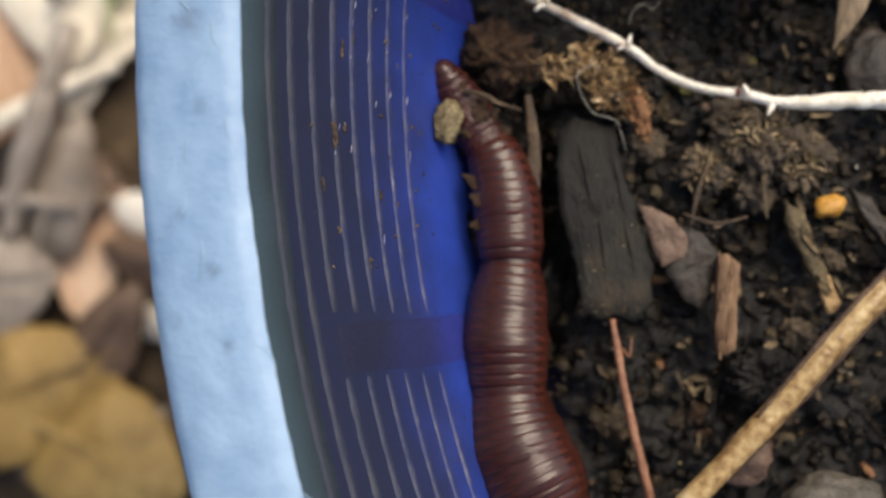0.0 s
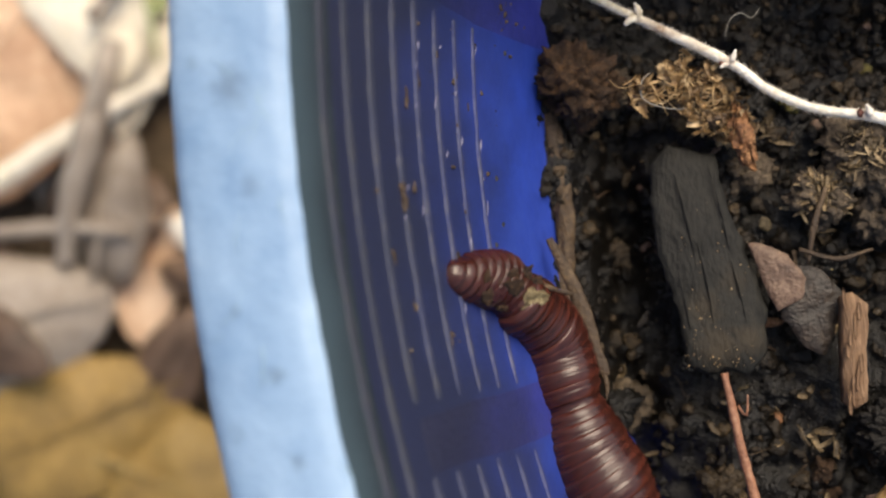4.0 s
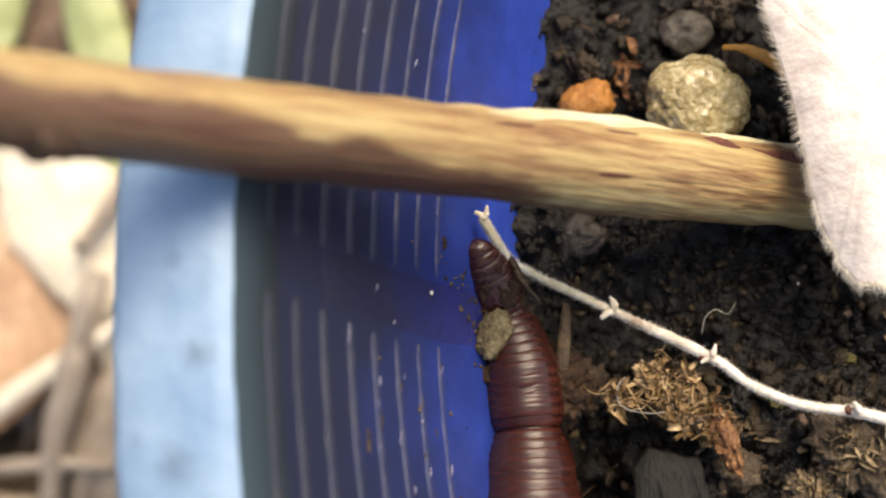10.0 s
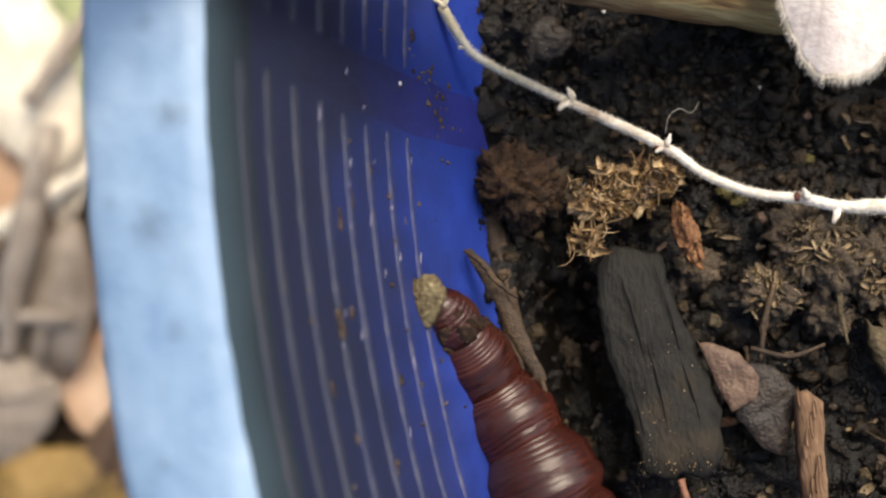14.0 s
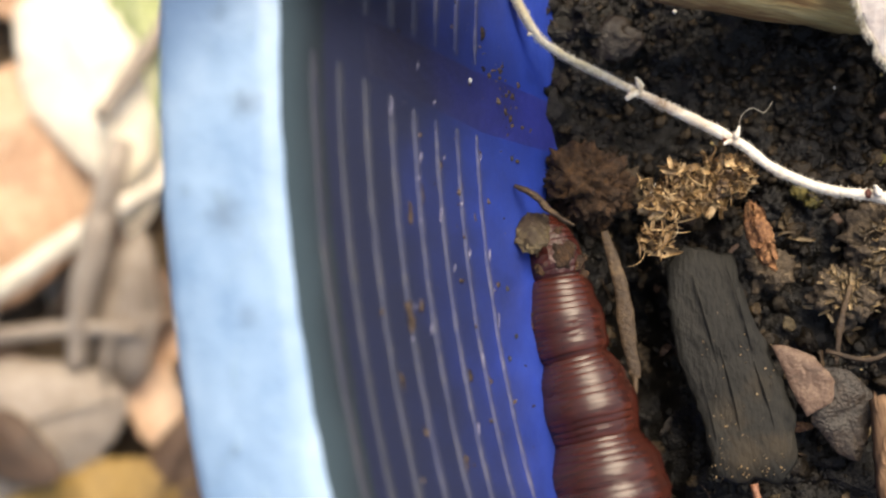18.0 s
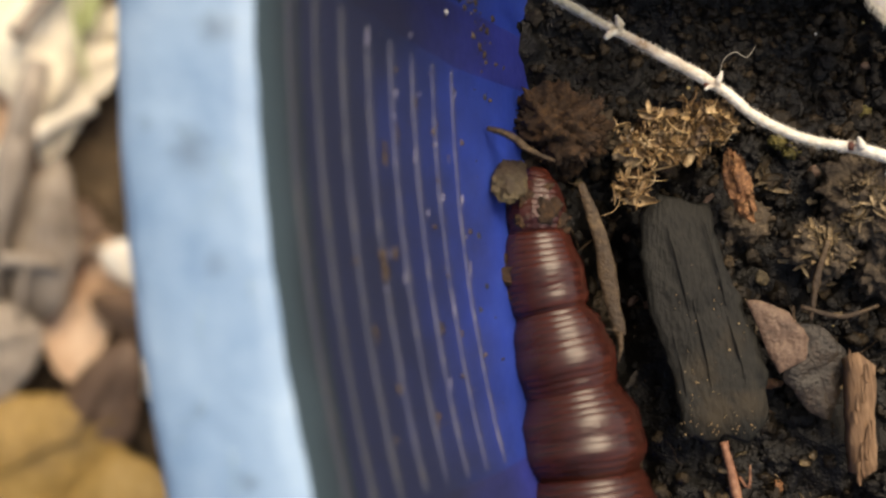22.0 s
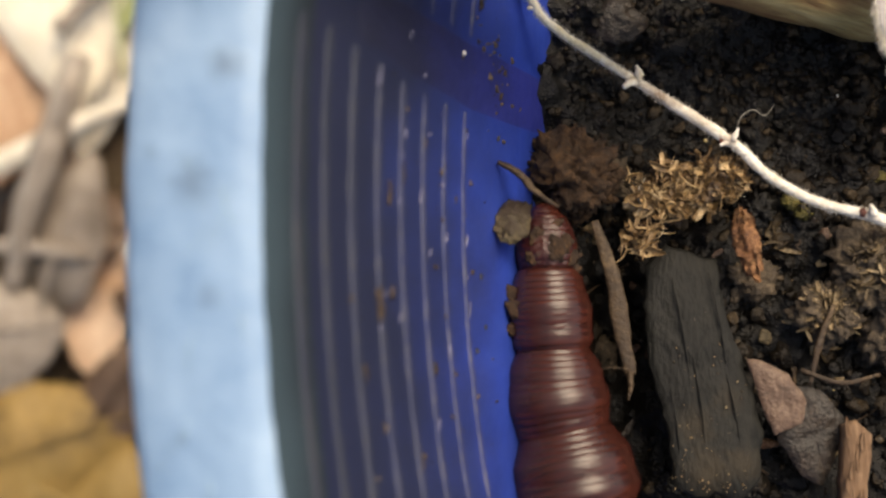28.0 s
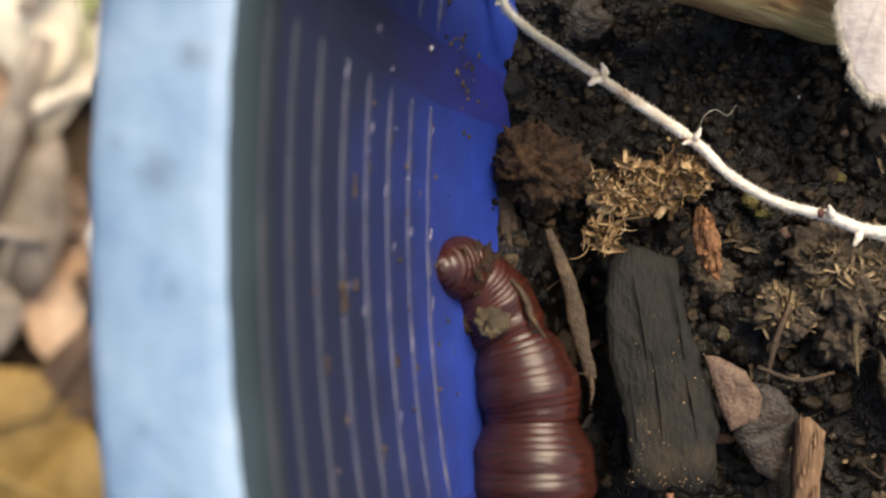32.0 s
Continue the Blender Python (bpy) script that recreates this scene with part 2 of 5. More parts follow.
M_BROWNBARK = mottled("dark_brown_bark", [(0.34, (0.024, 0.012, 0.006)), (0.5, (0.070, 0.037, 0.019)), (0.7, (0.16, 0.095, 0.052))], rough=0.6, scale=0.002, fine=0.0004, bump=0.6, bump_size=0.0003)
M_TAN = mottled("weathered_tan_wood", [(0.32, (0.085, 0.055, 0.031)), (0.5, (0.24, 0.172, 0.105)), (0.70, (0.45, 0.36, 0.25))], rough=0.65, scale=0.003, fine=0.0005, bump=0.6, bump_size=0.0003, stretch=(2.4, 0.35, 1))
def dark_sided(mat, colour, axis, at, reach):
    """A dark tone on one side of a piece, as the stick's clinging bark and shade: axis is the side's direction, at and
    reach set its uneven edge, in metres.
    """
    n, l = mat.node_tree.nodes, mat.node_tree.links
    bs = n["Principled BSDF"]
    tc, dot, tex, mp = n.new("ShaderNodeTexCoord"), n.new("ShaderNodeVectorMath"), n.new("ShaderNodeTexNoise"), n.new("ShaderNodeMapping")
    dot.operation = "DOT_PRODUCT"
    dot.inputs[1].default_value = axis
    l.new(tc.outputs["Object"], dot.inputs[0])
    mp.inputs["Scale"].default_value = (0.25, 1, 0.4)
    l.new(tc.outputs["Object"], mp.inputs["Vector"])
    l.new(mp.outputs["Vector"], tex.inputs["Vector"])
    tex.inputs["Scale"].default_value, tex.inputs["Detail"].default_value = 500.0, 5.0
    add = n.new("ShaderNodeMath")
    add.operation = "MULTIPLY_ADD"
    add.inputs[1].default_value = reach
    l.new(tex.outputs["Fac"], add.inputs[0])
    l.new(dot.outputs["Value"], add.inputs[2])
    rng = n.new("ShaderNodeMapRange")
    rng.inputs["From Min"].default_value, rng.inputs["From Max"].default_value = at, at + 0.0007
    rng.inputs["To Max"].default_value = 0.85
    l.new(add.outputs[0], rng.inputs["Value"])
    mix = n.new("ShaderNodeMix")
    mix.data_type = "RGBA"
    l.new(rng.outputs["Result"], mix.inputs["Factor"])
    l.new(bs.inputs["Base Color"].links[0].from_socket, mix.inputs["A"])
    mix.inputs["B"].default_value = (*colour, 1)
    l.new(mix.outputs["Result"], bs.inputs["Base Color"])


# clinging bark and the stem's shaded side, painted as one dark tone
dark_sided(M_STICK, (0.085, 0.031, 0.021), (-0.080, -0.996, 0.0), 0.0034, 0.0034)
spotted(M_STICK, (0.06, 0.014, 0.009), [(-0.0206, -0.0024, 0.0188, 0.0019, 0.9), (-0.0186, -0.0024, 0.0170, 0.0014, 0.8)])
RIM_SPOTS = [(-10.8, 28.1, 1.3, 0.6), (-12.5, 22.0, 1.6, 0.55), (-14.9, 23.8, 0.7, 0.6), (-11.5, 16.2, 1.0, 0.3), (-10.6, 5.3, 0.8, 0.6), (-13.0, 9.0, 0.6, 0.4), (-9.6, 0.4, 0.7, 0.55), (-13.4, 2.0, 0.9, 0.35), (-12.0, 33.5, 0.8, 0.4)]
spotted(M_RIM, (0.11, 0.16, 0.22), [((x - 115.1) * 0.001, (y - 23.1) * 0.001, (128 + 31.2 - 0.7 + 0.02 * (x - 115.1) + 0.06 * (y - 23.1)) * 0.001, r * 0.001, m) for x, y, r, m in RIM_SPOTS])
M_STRAW = mottled("dull_brown_straw", [(0.32, (0.01584, 0.00864, 0.0036)), (0.5, (0.04752, 0.02736, 0.01224)), (0.7, (0.1296, 0.0828, 0.0396))], rough=0.65, scale=0.002, fine=0.0004, bump=0.6, bump_size=0.0003)
M_STICK2 = mottled("pale_brown_stem", [(0.33, (0.12, 0.06, 0.02)), (0.48, (0.30, 0.18, 0.075)), (0.62, (0.44, 0.29, 0.13)), (0.75, (0.55, 0.42, 0.25))], rough=0.6, scale=0.003, fine=0.0006, bump=0.6, bump_size=0.0005)
M_THIN = mottled("red_brown_rootlet", [(0.35, (0.14, 0.05, 0.025)), (0.55, (0.30, 0.14, 0.08)), (0.7, (0.42, 0.24, 0.15))], rough=0.55, scale=0.0015, fine=0.0004, bump=0.5, bump_size=0.0003)
M_TWIG = mottled("white_downy_stem", [(0.34, (0.36, 0.28, 0.16)), (0.44, (0.68, 0.60, 0.45)), (0.55, (0.90, 0.86, 0.76))], rough=0.85, scale=0.011, fine=0.0005, bump=0.5, bump_size=0.00025)
spotted(M_TWIG, (0.30, 0.20, 0.13), [(0.0014, -0.0010, 0.0004, 0.0021, 0.85), (0.0040, -0.0030, 0.0004, 0.0018, 0.45), (0.0064, -0.0045, 0.0004, 0.0008, 0.6), (0.0158, -0.0099, 0.0004, 0.0010, 0.6)])
spotted(M_TWIG, (0.50, 0.44, 0.25), [(-0.0042, 0.0028, 0.0010, 0.0040, 0.7), (-0.0085, 0.0070, 0.0035, 0.0032, 0.7)])
M_BUD = mottled("brown_leaf_scar", [(0.35, (0.055, 0.013, 0.009)), (0.6, (0.17, 0.055, 0.035))], rough=0.7, scale=0.001, fine=0.0003)
M_HAIR = mottled("white_down", [(0.3, (0.76, 0.70, 0.58)), (0.7, (0.90, 0.86, 0.78))], rough=0.8, scale=0.004, fine=0.001, bump=0.0)
M_PALELEAF = mottled("pale_downy_dead_leaf", [(0.33, (0.60, 0.50, 0.45)), (0.5, (0.79, 0.71, 0.65)), (0.68, (0.88, 0.83, 0.79))], rough=0.8, scale=0.008, fine=0.0012, bump=0.25, bump_size=0.0006)
M_FIBRE = mottled("dry_brown_fibre", [(0.25, (0.035, 0.018, 0.006)), (0.48, (0.13, 0.075, 0.030)), (0.8, (0.42, 0.29, 0.15))], rough=0.75, scale=0.002, fine=0.0004, bump=0.6, bump_size=0.0003, per_island=0.45)
M_RUST = mottled("rust_brown_flake", [(0.3, (0.045, 0.017, 0.007)), (0.5, (0.19, 0.082, 0.032)), (0.68, (0.42, 0.23, 0.10))], rough=0.7, scale=0.0012, fine=0.0003, bump=0.8, bump_size=0.0003)
M_SHRED = mottled("curled_tan_shred", [(0.25, (0.0472, 0.02478, 0.00944)), (0.45, (0.1947, 0.1156, 0.0472)), (0.62, (0.4012, 0.2655, 0.1239)), (0.85, (0.708, 0.5428, 0.3304))], rough=0.42, scale=0.0012, fine=0.0004, bump=0.6, bump_size=0.0003, per_object=0.4)
M_DUST = mottled("dried_mud_dust", [(0.25, (0.018, 0.010, 0.006)), (0.5, (0.052, 0.033, 0.021)), (0.72, (0.095, 0.066, 0.044)), (0.95, (0.30, 0.25, 0.18))], rough=0.8, scale=0.002, fine=0.0004, bump=0.5, bump_size=0.0003, per_island=0.5)
M_MOSS = mottled("yellow_green_moss", [(0.3, (0.02, 0.018, 0.004)), (0.5, (0.085, 0.070, 0.012)), (0.7, (0.22, 0.175, 0.035))], rough=0.7, scale=0.001, fine=0.0003, bump=0.7, bump_size=0.0003)
M_SCRATCH = mottled("grey_blue_scratch", [(0.35, (0.19, 0.30, 0.41)), (0.65, (0.32, 0.47, 0.58))], rough=0.7, scale=0.002, fine=0.0005, bump=0.2)
M_DULL = mottled("dull_rotting_shred", [(0.25, (0.026, 0.017, 0.008)), (0.45, (0.11, 0.076, 0.037)), (0.62, (0.25, 0.180, 0.095)), (0.85, (0.48, 0.37, 0.22))], rough=0.5, scale=0.0015, fine=0.0004, bump=0.7, bump_size=0.0003, per_object=0.4)
M_ROOT = mottled("white_root_thread", [(0.3, (0.20, 0.18, 0.15)), (0.7, (0.40, 0.38, 0.33))], rough=0.5, scale=0.002, fine=0.0005, bump=0.1)
M_AMBER = mottled("amber_grain", [(0.3, (0.36, 0.15, 0.02)), (0.55, (0.58, 0.30, 0.05)), (0.75, (0.66, 0.42, 0.14))], rough=0.45, scale=0.0012, fine=0.0003, bump=0.4, bump_size=0.0003)
M_ORANGE = mottled("orange_clay_pebble", [(0.3, (0.17, 0.058, 0.010)), (0.5, (0.40, 0.165, 0.034)), (0.75, (0.56, 0.29, 0.085))], rough=0.6, scale=0.0022, fine=0.0004, bump=0.5, bump_size=0.0003)
M_STONE = mottled("tan_crystalline_pebble", [(0.34, (0.13, 0.088, 0.030)), (0.46, (0.37, 0.285, 0.118)), (0.57, (0.56, 0.475, 0.255)), (0.70, (0.85, 0.80, 0.60))], rough=0.22, scale=0.0026, fine=0.0005, bump=0.55, bump_size=0.0006, coat=0.8)
M_GREY = mottled("dark_grey_pebble", [(0.3, (0.030, 0.025, 0.018)), (0.5, (0.076, 0.064, 0.048)), (0.72, (0.19, 0.165, 0.125))], rough=0.45, scale=0.002, fine=0.0004, bump=0.7, bump_size=0.0003)
M_BLACK = mottled("black_damp_pebble", [(0.3, (0.010, 0.010, 0.010)), (0.55, (0.026, 0.025, 0.024)), (0.75, (0.07, 0.062, 0.05))], rough=0.5, scale=0.002, fine=0.0004, bump=0.7, bump_size=0.0003)
M_WORM = mottled("moist_red_brown_skin", [(0.32, (0.0132, 0.004032, 0.00299)), (0.5, (0.04136, 0.009856, 0.00644)), (0.68, (0.0924, 0.0224, 0.01357))], rough=0.25, scale=0.0040, fine=0.0011, bump=0.17, bump_size=0.0006, spec=0.45, coat=0.10, stretch=(0.3, 2.4, 0.3))
M_MUDDY = mottled("muddy_red_brown_skin", [(0.34, (0.0144, 0.00315, 0.002625)), (0.50, (0.054, 0.00945, 0.0063)), (0.56, (0.045, 0.0189, 0.0105)), (0.64, (0.0675, 0.0441, 0.0252)), (0.76, (0.108, 0.0798, 0.04725))], rough=0.36, scale=0.0026, fine=0.0007, bump=0.5, bump_size=0.0004, spec=0.5, coat=0.1)
M_GRIT = mottled("olive_grit_grain", [(0.3, (0.03, 0.02, 0.009)), (0.46, (0.12, 0.088, 0.04)), (0.60, (0.26, 0.21, 0.105)), (0.76, (0.50, 0.44, 0.27))], rough=0.6, scale=0.001, fine=0.0003, bump=0.9, bump_size=0.0003)
# dark brown over the grain's underside, uneven at its edge
dark_sided(M_GRIT, (0.018, 0.008, 0.004), (0.0, 0.0, -1.0), 0.0001, 0.0006)
M_GROUND = mottled("leaf_mould_ground", [(0.3, (0.014, 0.009, 0.006)), (0.5, (0.06, 0.04, 0.022)), (0.7, (0.16, 0.11, 0.06))], rough=0.85, scale=0.03, fine=0.004, bump=0.8, bump_size=0.003)
L_TAN = mottled("tan_dead_leaf", [(0.3, (0.38, 0.215, 0.125)), (0.5, (0.62, 0.41, 0.265)), (0.7, (0.78, 0.60, 0.44))], rough=0.6, scale=0.012, fine=0.002, bump=0.4, bump_size=0.001, per_object=0.2)
L_CREAM = mottled("cream_dead_leaf", [(0.3, (0.68, 0.60, 0.45)), (0.5, (0.84, 0.78, 0.64)), (0.7, (0.90, 0.87, 0.78))], rough=0.6, scale=0.012, fine=0.002, bump=0.4, bump_size=0.001, per_object=0.15)
L_YELLOW = mottled("mustard_dead_leaf", [(0.3, (0.16, 0.098, 0.026)), (0.5, (0.36, 0.225, 0.060)), (0.7, (0.50, 0.35, 0.13))], rough=0.55, scale=0.012, fine=0.002, bump=0.4, bump_size=0.001, per_object=0.2)
L_BROWN = mottled("brown_dead_leaf", [(0.3, (0.05, 0.028, 0.016)), (0.5, (0.125, 0.075, 0.045)), (0.7, (0.24, 0.155, 0.10))], rough=0.55, scale=0.012, fine=0.002, bump=0.4, bump_size=0.001, per_object=0.25)
L_GREY = mottled("grey_dead_leaf", [(0.3, (0.148, 0.114, 0.084)), (0.5, (0.281, 0.232, 0.184)), (0.7, (0.407, 0.352, 0.292))], rough=0.6, scale=0.012, fine=0.002, bump=0.4, bump_size=0.001, per_object=0.2)
L_GREEN = mottled("green_grass_blade", [(0.3, (0.24, 0.28, 0.10)), (0.5, (0.38, 0.43, 0.20)), (0.7, (0.52, 0.56, 0.32))], rough=0.5, scale=0.012, fine=0.002, bump=0.3, bump_size=0.001)

# ---- building helpers: all shapes are given in millimetres of the world ----
U = 0.001
rnd = random.Random(7)


def nz(x, y, z, size, seed=0.0):
    return noise.noise(Vector((x / size + seed * 7.3, y / size - seed * 3.1, z / size + seed * 1.7)))


def to_mesh(name, shape, mat, origin=(0, 0, 0), smooth=True):
    verts, faces = shape
    me = bpy.data.meshes.new(name)
    me.from_pydata([((v[0] - origin[0]) * U, (v[1] - origin[1]) * U, (v[2] - origin[2]) * U) for v in verts], [], faces)
    me.materials.append(mat)
    me.polygons.foreach_set("use_smooth", [smooth] * len(me.polygons))
    me.update()
    return me


PLACE = {}


def thing(name, at, label, category, group="", kind=""):
    ob = new(name)
    ob.empty_display_size = 0.002
    ob.location = Vector(at) * U
    PLACE[ob] = at
    return tagged(ob, label, category, group, kind)


def part(name, shape, material, parent, label="", smooth=True):
    """One mesh object under a thing or under a part; shapes are in world millimetres."""
    at = PLACE[parent]
    ob = new(name, to_mesh(name, shape, material, at, smooth))
    ob.parent = parent
    PLACE[ob] = at
    return tagged(ob, label) if label else ob


def solo(name, shape, material, at, label, category, group="", kind="", smooth=True):
    """A thing that is one mesh, with its origin at its base."""
    ob = new(name, to_mesh(name, shape, material, at, smooth))
    ob.location = Vector(at) * U
    PLACE[ob] = at
    return tagged(ob, label, category, group, kind)


def joined(shapes):
    verts, faces = [], []
    for v, f in shapes:
        k = len(verts)
        verts += v
        faces += [tuple(i + k for i in q) for q in f]
    return verts, faces


def spline(points, n):
    """n points evenly spread along a smooth curve through the given ones."""
    p = [Vector(q) for q in points]
    p = [2 * p[0] - p[1]] + p + [2 * p[-1] - p[-2]]
    fine = []
    for k in range(1, len(p) - 2):
        for j in range(12):
            u = j / 12
            a, b, c, d = p[k - 1], p[k], p[k + 1], p[k + 2]
            fine.append(0.5 * ((2 * b) + (c - a) * u + (2 * a - 5 * b + 4 * c - d) * u * u + (3 * b - a - 3 * c + d) * u ** 3))
    fine.append(p[-2])
    run = [0.0]
    for a, b in zip(fine, fine[1:]):
        run.append(run[-1] + (b - a).length)
    out, k = [], 0
    for j in range(n):
        s = run[-1] * j / (n - 1)
        while k < len(run) - 2 and run[k + 1] < s:
            k += 1
        u = (s - run[k]) / max(run[k + 1] - run[k], 1e-9)
        out.append(fine[k].lerp(fine[k + 1], u))
    return out


def tube(points, radii, sides=10, n=24, rough=0.0, size=1.5, seed=0.0, flat=1.0):
    """A tapering, slightly uneven rod along a curve; radii are spread evenly along it. flat squeezes it in height."""
    c = spline(points, n)
    rr = np.interp(np.linspace(0, 1, n), np.linspace(0, 1, len(radii)), radii)
    verts, faces = [], []
    for k, p in enumerate(c):
        t = (c[min(k + 1, n - 1)] - c[max(k - 1, 0)]).normalized()
        side = t.cross(Vector((0, 0, 1)))
        side = side.normalized() if side.length > 1e-3 else Vector((1, 0, 0))
        up = side.cross(t)
        for j in range(sides):
            a = 2 * math.pi * j / sides
            d = side * math.cos(a) + up * math.sin(a) * flat
            q = p + d * rr[k]
            q = q + d * rr[k] * rough * nz(q.x, q.y, q.z, size, seed) * 2
            verts.append(tuple(q))
    for k in range(n - 1):
        for j in range(sides):
            a, b = k * sides + j, k * sides + (j + 1) % sides
            faces.append((a, b, b + sides, a + sides))
    faces.append(tuple(range(sides))[::-1])
    faces.append(tuple((n - 1) * sides + j for j in range(sides)))
    return verts, faces


def shred(at, length, width, curl, yaw, pitch, roll, seed=0.0, thick=0.05):
    """A thin curled scrap of dry plant, pointed and torn at its ends."""
    n, m = 7, 4
    turn = Matrix.Rotation(yaw, 3, "Z") @ Matrix.Rotation(pitch, 3, "Y") @ Matrix.Rotation(roll, 3, "X")
    verts, faces = [], []
    for side in (0.5, -0.5):
        for i in range(n):
            u = i / (n - 1)
            w = width * (0.35 + 0.65 * math.sin(math.pi * (0.12 + 0.8 * u))) * (1 + 0.5 * nz(u * 3, seed, 0, 1.0))
            for j in range(m):
                v = j / (m - 1) - 0.5
                b = curl * (u - 0.5)
                x, z = length * math.sin(b) / curl, length * (1 - math.cos(b)) / curl
                x += 0.25 * length * nz(v * 4, seed, 3, 1.0) * (abs(u - 0.5) * 2) ** 2
                z += side * thick + 0.8 * width * v * v + 0.18 * width * nz(u * 4, v * 3, seed, 1.0)
                p = turn @ Vector((x, v * w, z))
                verts.append((at[0] + p.x, at[1] + p.y, at[2] + p.z))
    k = n * m
    for i in range(n - 1):
        for j in range(m - 1):
            q = (i * m + j, (i + 1) * m + j, (i + 1) * m + j + 1, i * m + j + 1)
            faces += [q, tuple(x + k for x in reversed(q))]
    ring = [j for j in range(m)] + [i * m + m - 1 for i in range(1, n)] + [(n - 1) * m + j for j in range(m - 2, -1, -1)] + [i * m for i in range(n - 2, 0, -1)]
    for x, y in zip(ring, ring[1:] + ring[:1]):
        faces.append((y, x, x + k, y + k))
    return verts, faces


def slab(outline, z, thick, rings=5, dome=0.0, rough=0.15, size=1.2, seed=0.0, tilt=(0, 0), ragged=0.0, grain=0.0, turn=0.0):
    """A flat piece with an irregular outline, thickness, uneven faces and a worn edge. grain ribs its top along the direction turn."""
    m = len(outline)
    pts = [Vector((x, y, 0)) for x, y in outline]
    loop = []
    for k in range(m):
        a, b = pts[k], pts[(k + 1) % m]
        steps = max(2, int((b - a).length / max(thick * 0.6, 0.25)))
        steps = min(steps, 10)
        for j in range(steps):
            q = a.lerp(b, j / steps)
            if ragged:
                q = q + Vector((nz(q.x, q.y, 0, 0.9, seed + 3), nz(q.x, q.y, 5, 0.9, seed + 4), 0)) * ragged
            loop.append(q)
    c = sum(loop, Vector()) / len(loop)
    n = len(loop)
    verts, faces = [], []
    ca, sa = math.cos(turn), math.sin(turn)

    def height(q, f):
        across = -q.x * sa + q.y * ca
        ribs = grain * (math.sin(across * 5.0 + 1.5 * nz(q.x, q.y, 0, 3.0, seed)) + 0.6 * nz(across * 6, 0, 0, 1.0, seed))
        return z + dome * (1 - f * f) + rough * nz(q.x, q.y, 0, size, seed) + 0.5 * rough * nz(q.x, q.y, 9, size * 0.35, seed) + ribs + tilt[0] * (q.x - c.x) + tilt[1] * (q.y - c.y)

    fr = [1.0, 0.97] + [1 - 0.97 * (k + 1) / rings * 0.98 for k in range(1, rings)]
    for i, f in enumerate(fr):
        for q in loop:
            p = c.lerp(q, f)
            verts.append((p.x, p.y, height(p, f) - (0.35 * thick if i == 0 else 0)))
    top = len(verts)
    verts.append((c.x, c.y, height(c, 0)))
    under = len(verts)
    for f in (0.97, 0.5):
        for q in loop:
            p = c.lerp(q, f)
            verts.append((p.x, p.y, height(p, f) - thick))
    low = len(verts)
    verts.append((c.x, c.y, height(c, 0) - thick))
    for i in range(len(fr) - 1):
        for j in range(n):
            a, b = i * n + j, i * n + (j + 1) % n
            faces.append((a, b, b + n, a + n))
    last = (len(fr) - 1) * n
    for j in range(n):
        k = (j + 1) % n
        faces.append((last + j, last + k, top))
        faces.append((k, j, under + j, under + k))
        faces.append((under + k, under + j, under + n + j, under + n + k))
        faces.append((under + n + k, under + n + j, low))
    return verts, faces


BALLS = {}


def pebble(at, size, seed=0.0, rough=0.18, level=3, turn=0.0, facets=0.0, crumble=0.0):
    """An uneven stone or crumb: at is its centre, size its three half-widths."""
    if level not in BALLS:
        bm = bmesh.new()
        bmesh.ops.create_icosphere(bm, subdivisions=level, radius=1.0)
        BALLS[level] = ([v.co.copy() for v in bm.verts], [tuple(v.index for v in f.verts) for f in bm.faces])
        bm.free()
    base, faces = BALLS[level]
    ca, sa = math.cos(turn), math.sin(turn)
    verts = []
    for v in base:
        k = 1 + rough * (nz(v.x, v.y, v.z, 0.8, seed) * 1.5 + nz(v.x, v.y, v.z, 0.3, seed + 2) * 0.6 + nz(v.x, v.y, v.z, 0.12, seed + 5) * 0.3)
        if facets:
            k -= facets * abs(nz(v.x, v.y, v.z, 0.5, seed + 8))
        if crumble:
            k += crumble * (nz(v.x, v.y, v.z, 0.2, seed + 11) + 0.8 * nz(v.x, v.y, v.z, 0.09, seed + 12))
        x, y, w = v.x * k * size[0], v.y * k * size[1], v.z * k * size[2]
        verts.append((at[0] + x * ca - y * sa, at[1] + x * sa + y * ca, at[2] + w))
    return verts, faces

# ---- the plastic tub ----
CX, CY, LEVEL = 115.1, 23.1, 31.2


def tub_point(r, a, z):
    """A place on the leaning tub, from its radius, angle in degrees and height against the rim."""
    x, y = r * math.cos(radians(a)), r * math.sin(radians(a))
    return (CX + x - 0.02 * z, CY + y - 0.06 * z, LEVEL + z + 0.02 * x + 0.06 * y)


def lathe(profile, angles, wobble=0.0, seed=0.0, closed=False):
    verts, faces, m = [], [], len(profile)
    for a in angles:
        for k, (r, z) in enumerate(profile):
            d = wobble * nz(a * 2.2, r * 3, z * 3, 2.0, seed)
            verts.append(tub_point(r + d, a, z + 0.5 * d))
    n = len(angles)
    for i in range(n if closed else n - 1):
        for k in range(m - 1):
            a, b = i * m + k, (i + 1) % n * m + k
            faces.append((a, a + 1, b + 1, b))
    return verts, faces


RING = [a * 0.4 for a in range(360, 541)] + [216 + k * 4 for k in range(1, 72)]
RING = [a for a in RING if a < 216 + 288 - 1]

tub = thing("plastic_tub", (CX, CY, -128), "round blue plastic tub with a sun-bleached rim, full of dark soil", "tub")
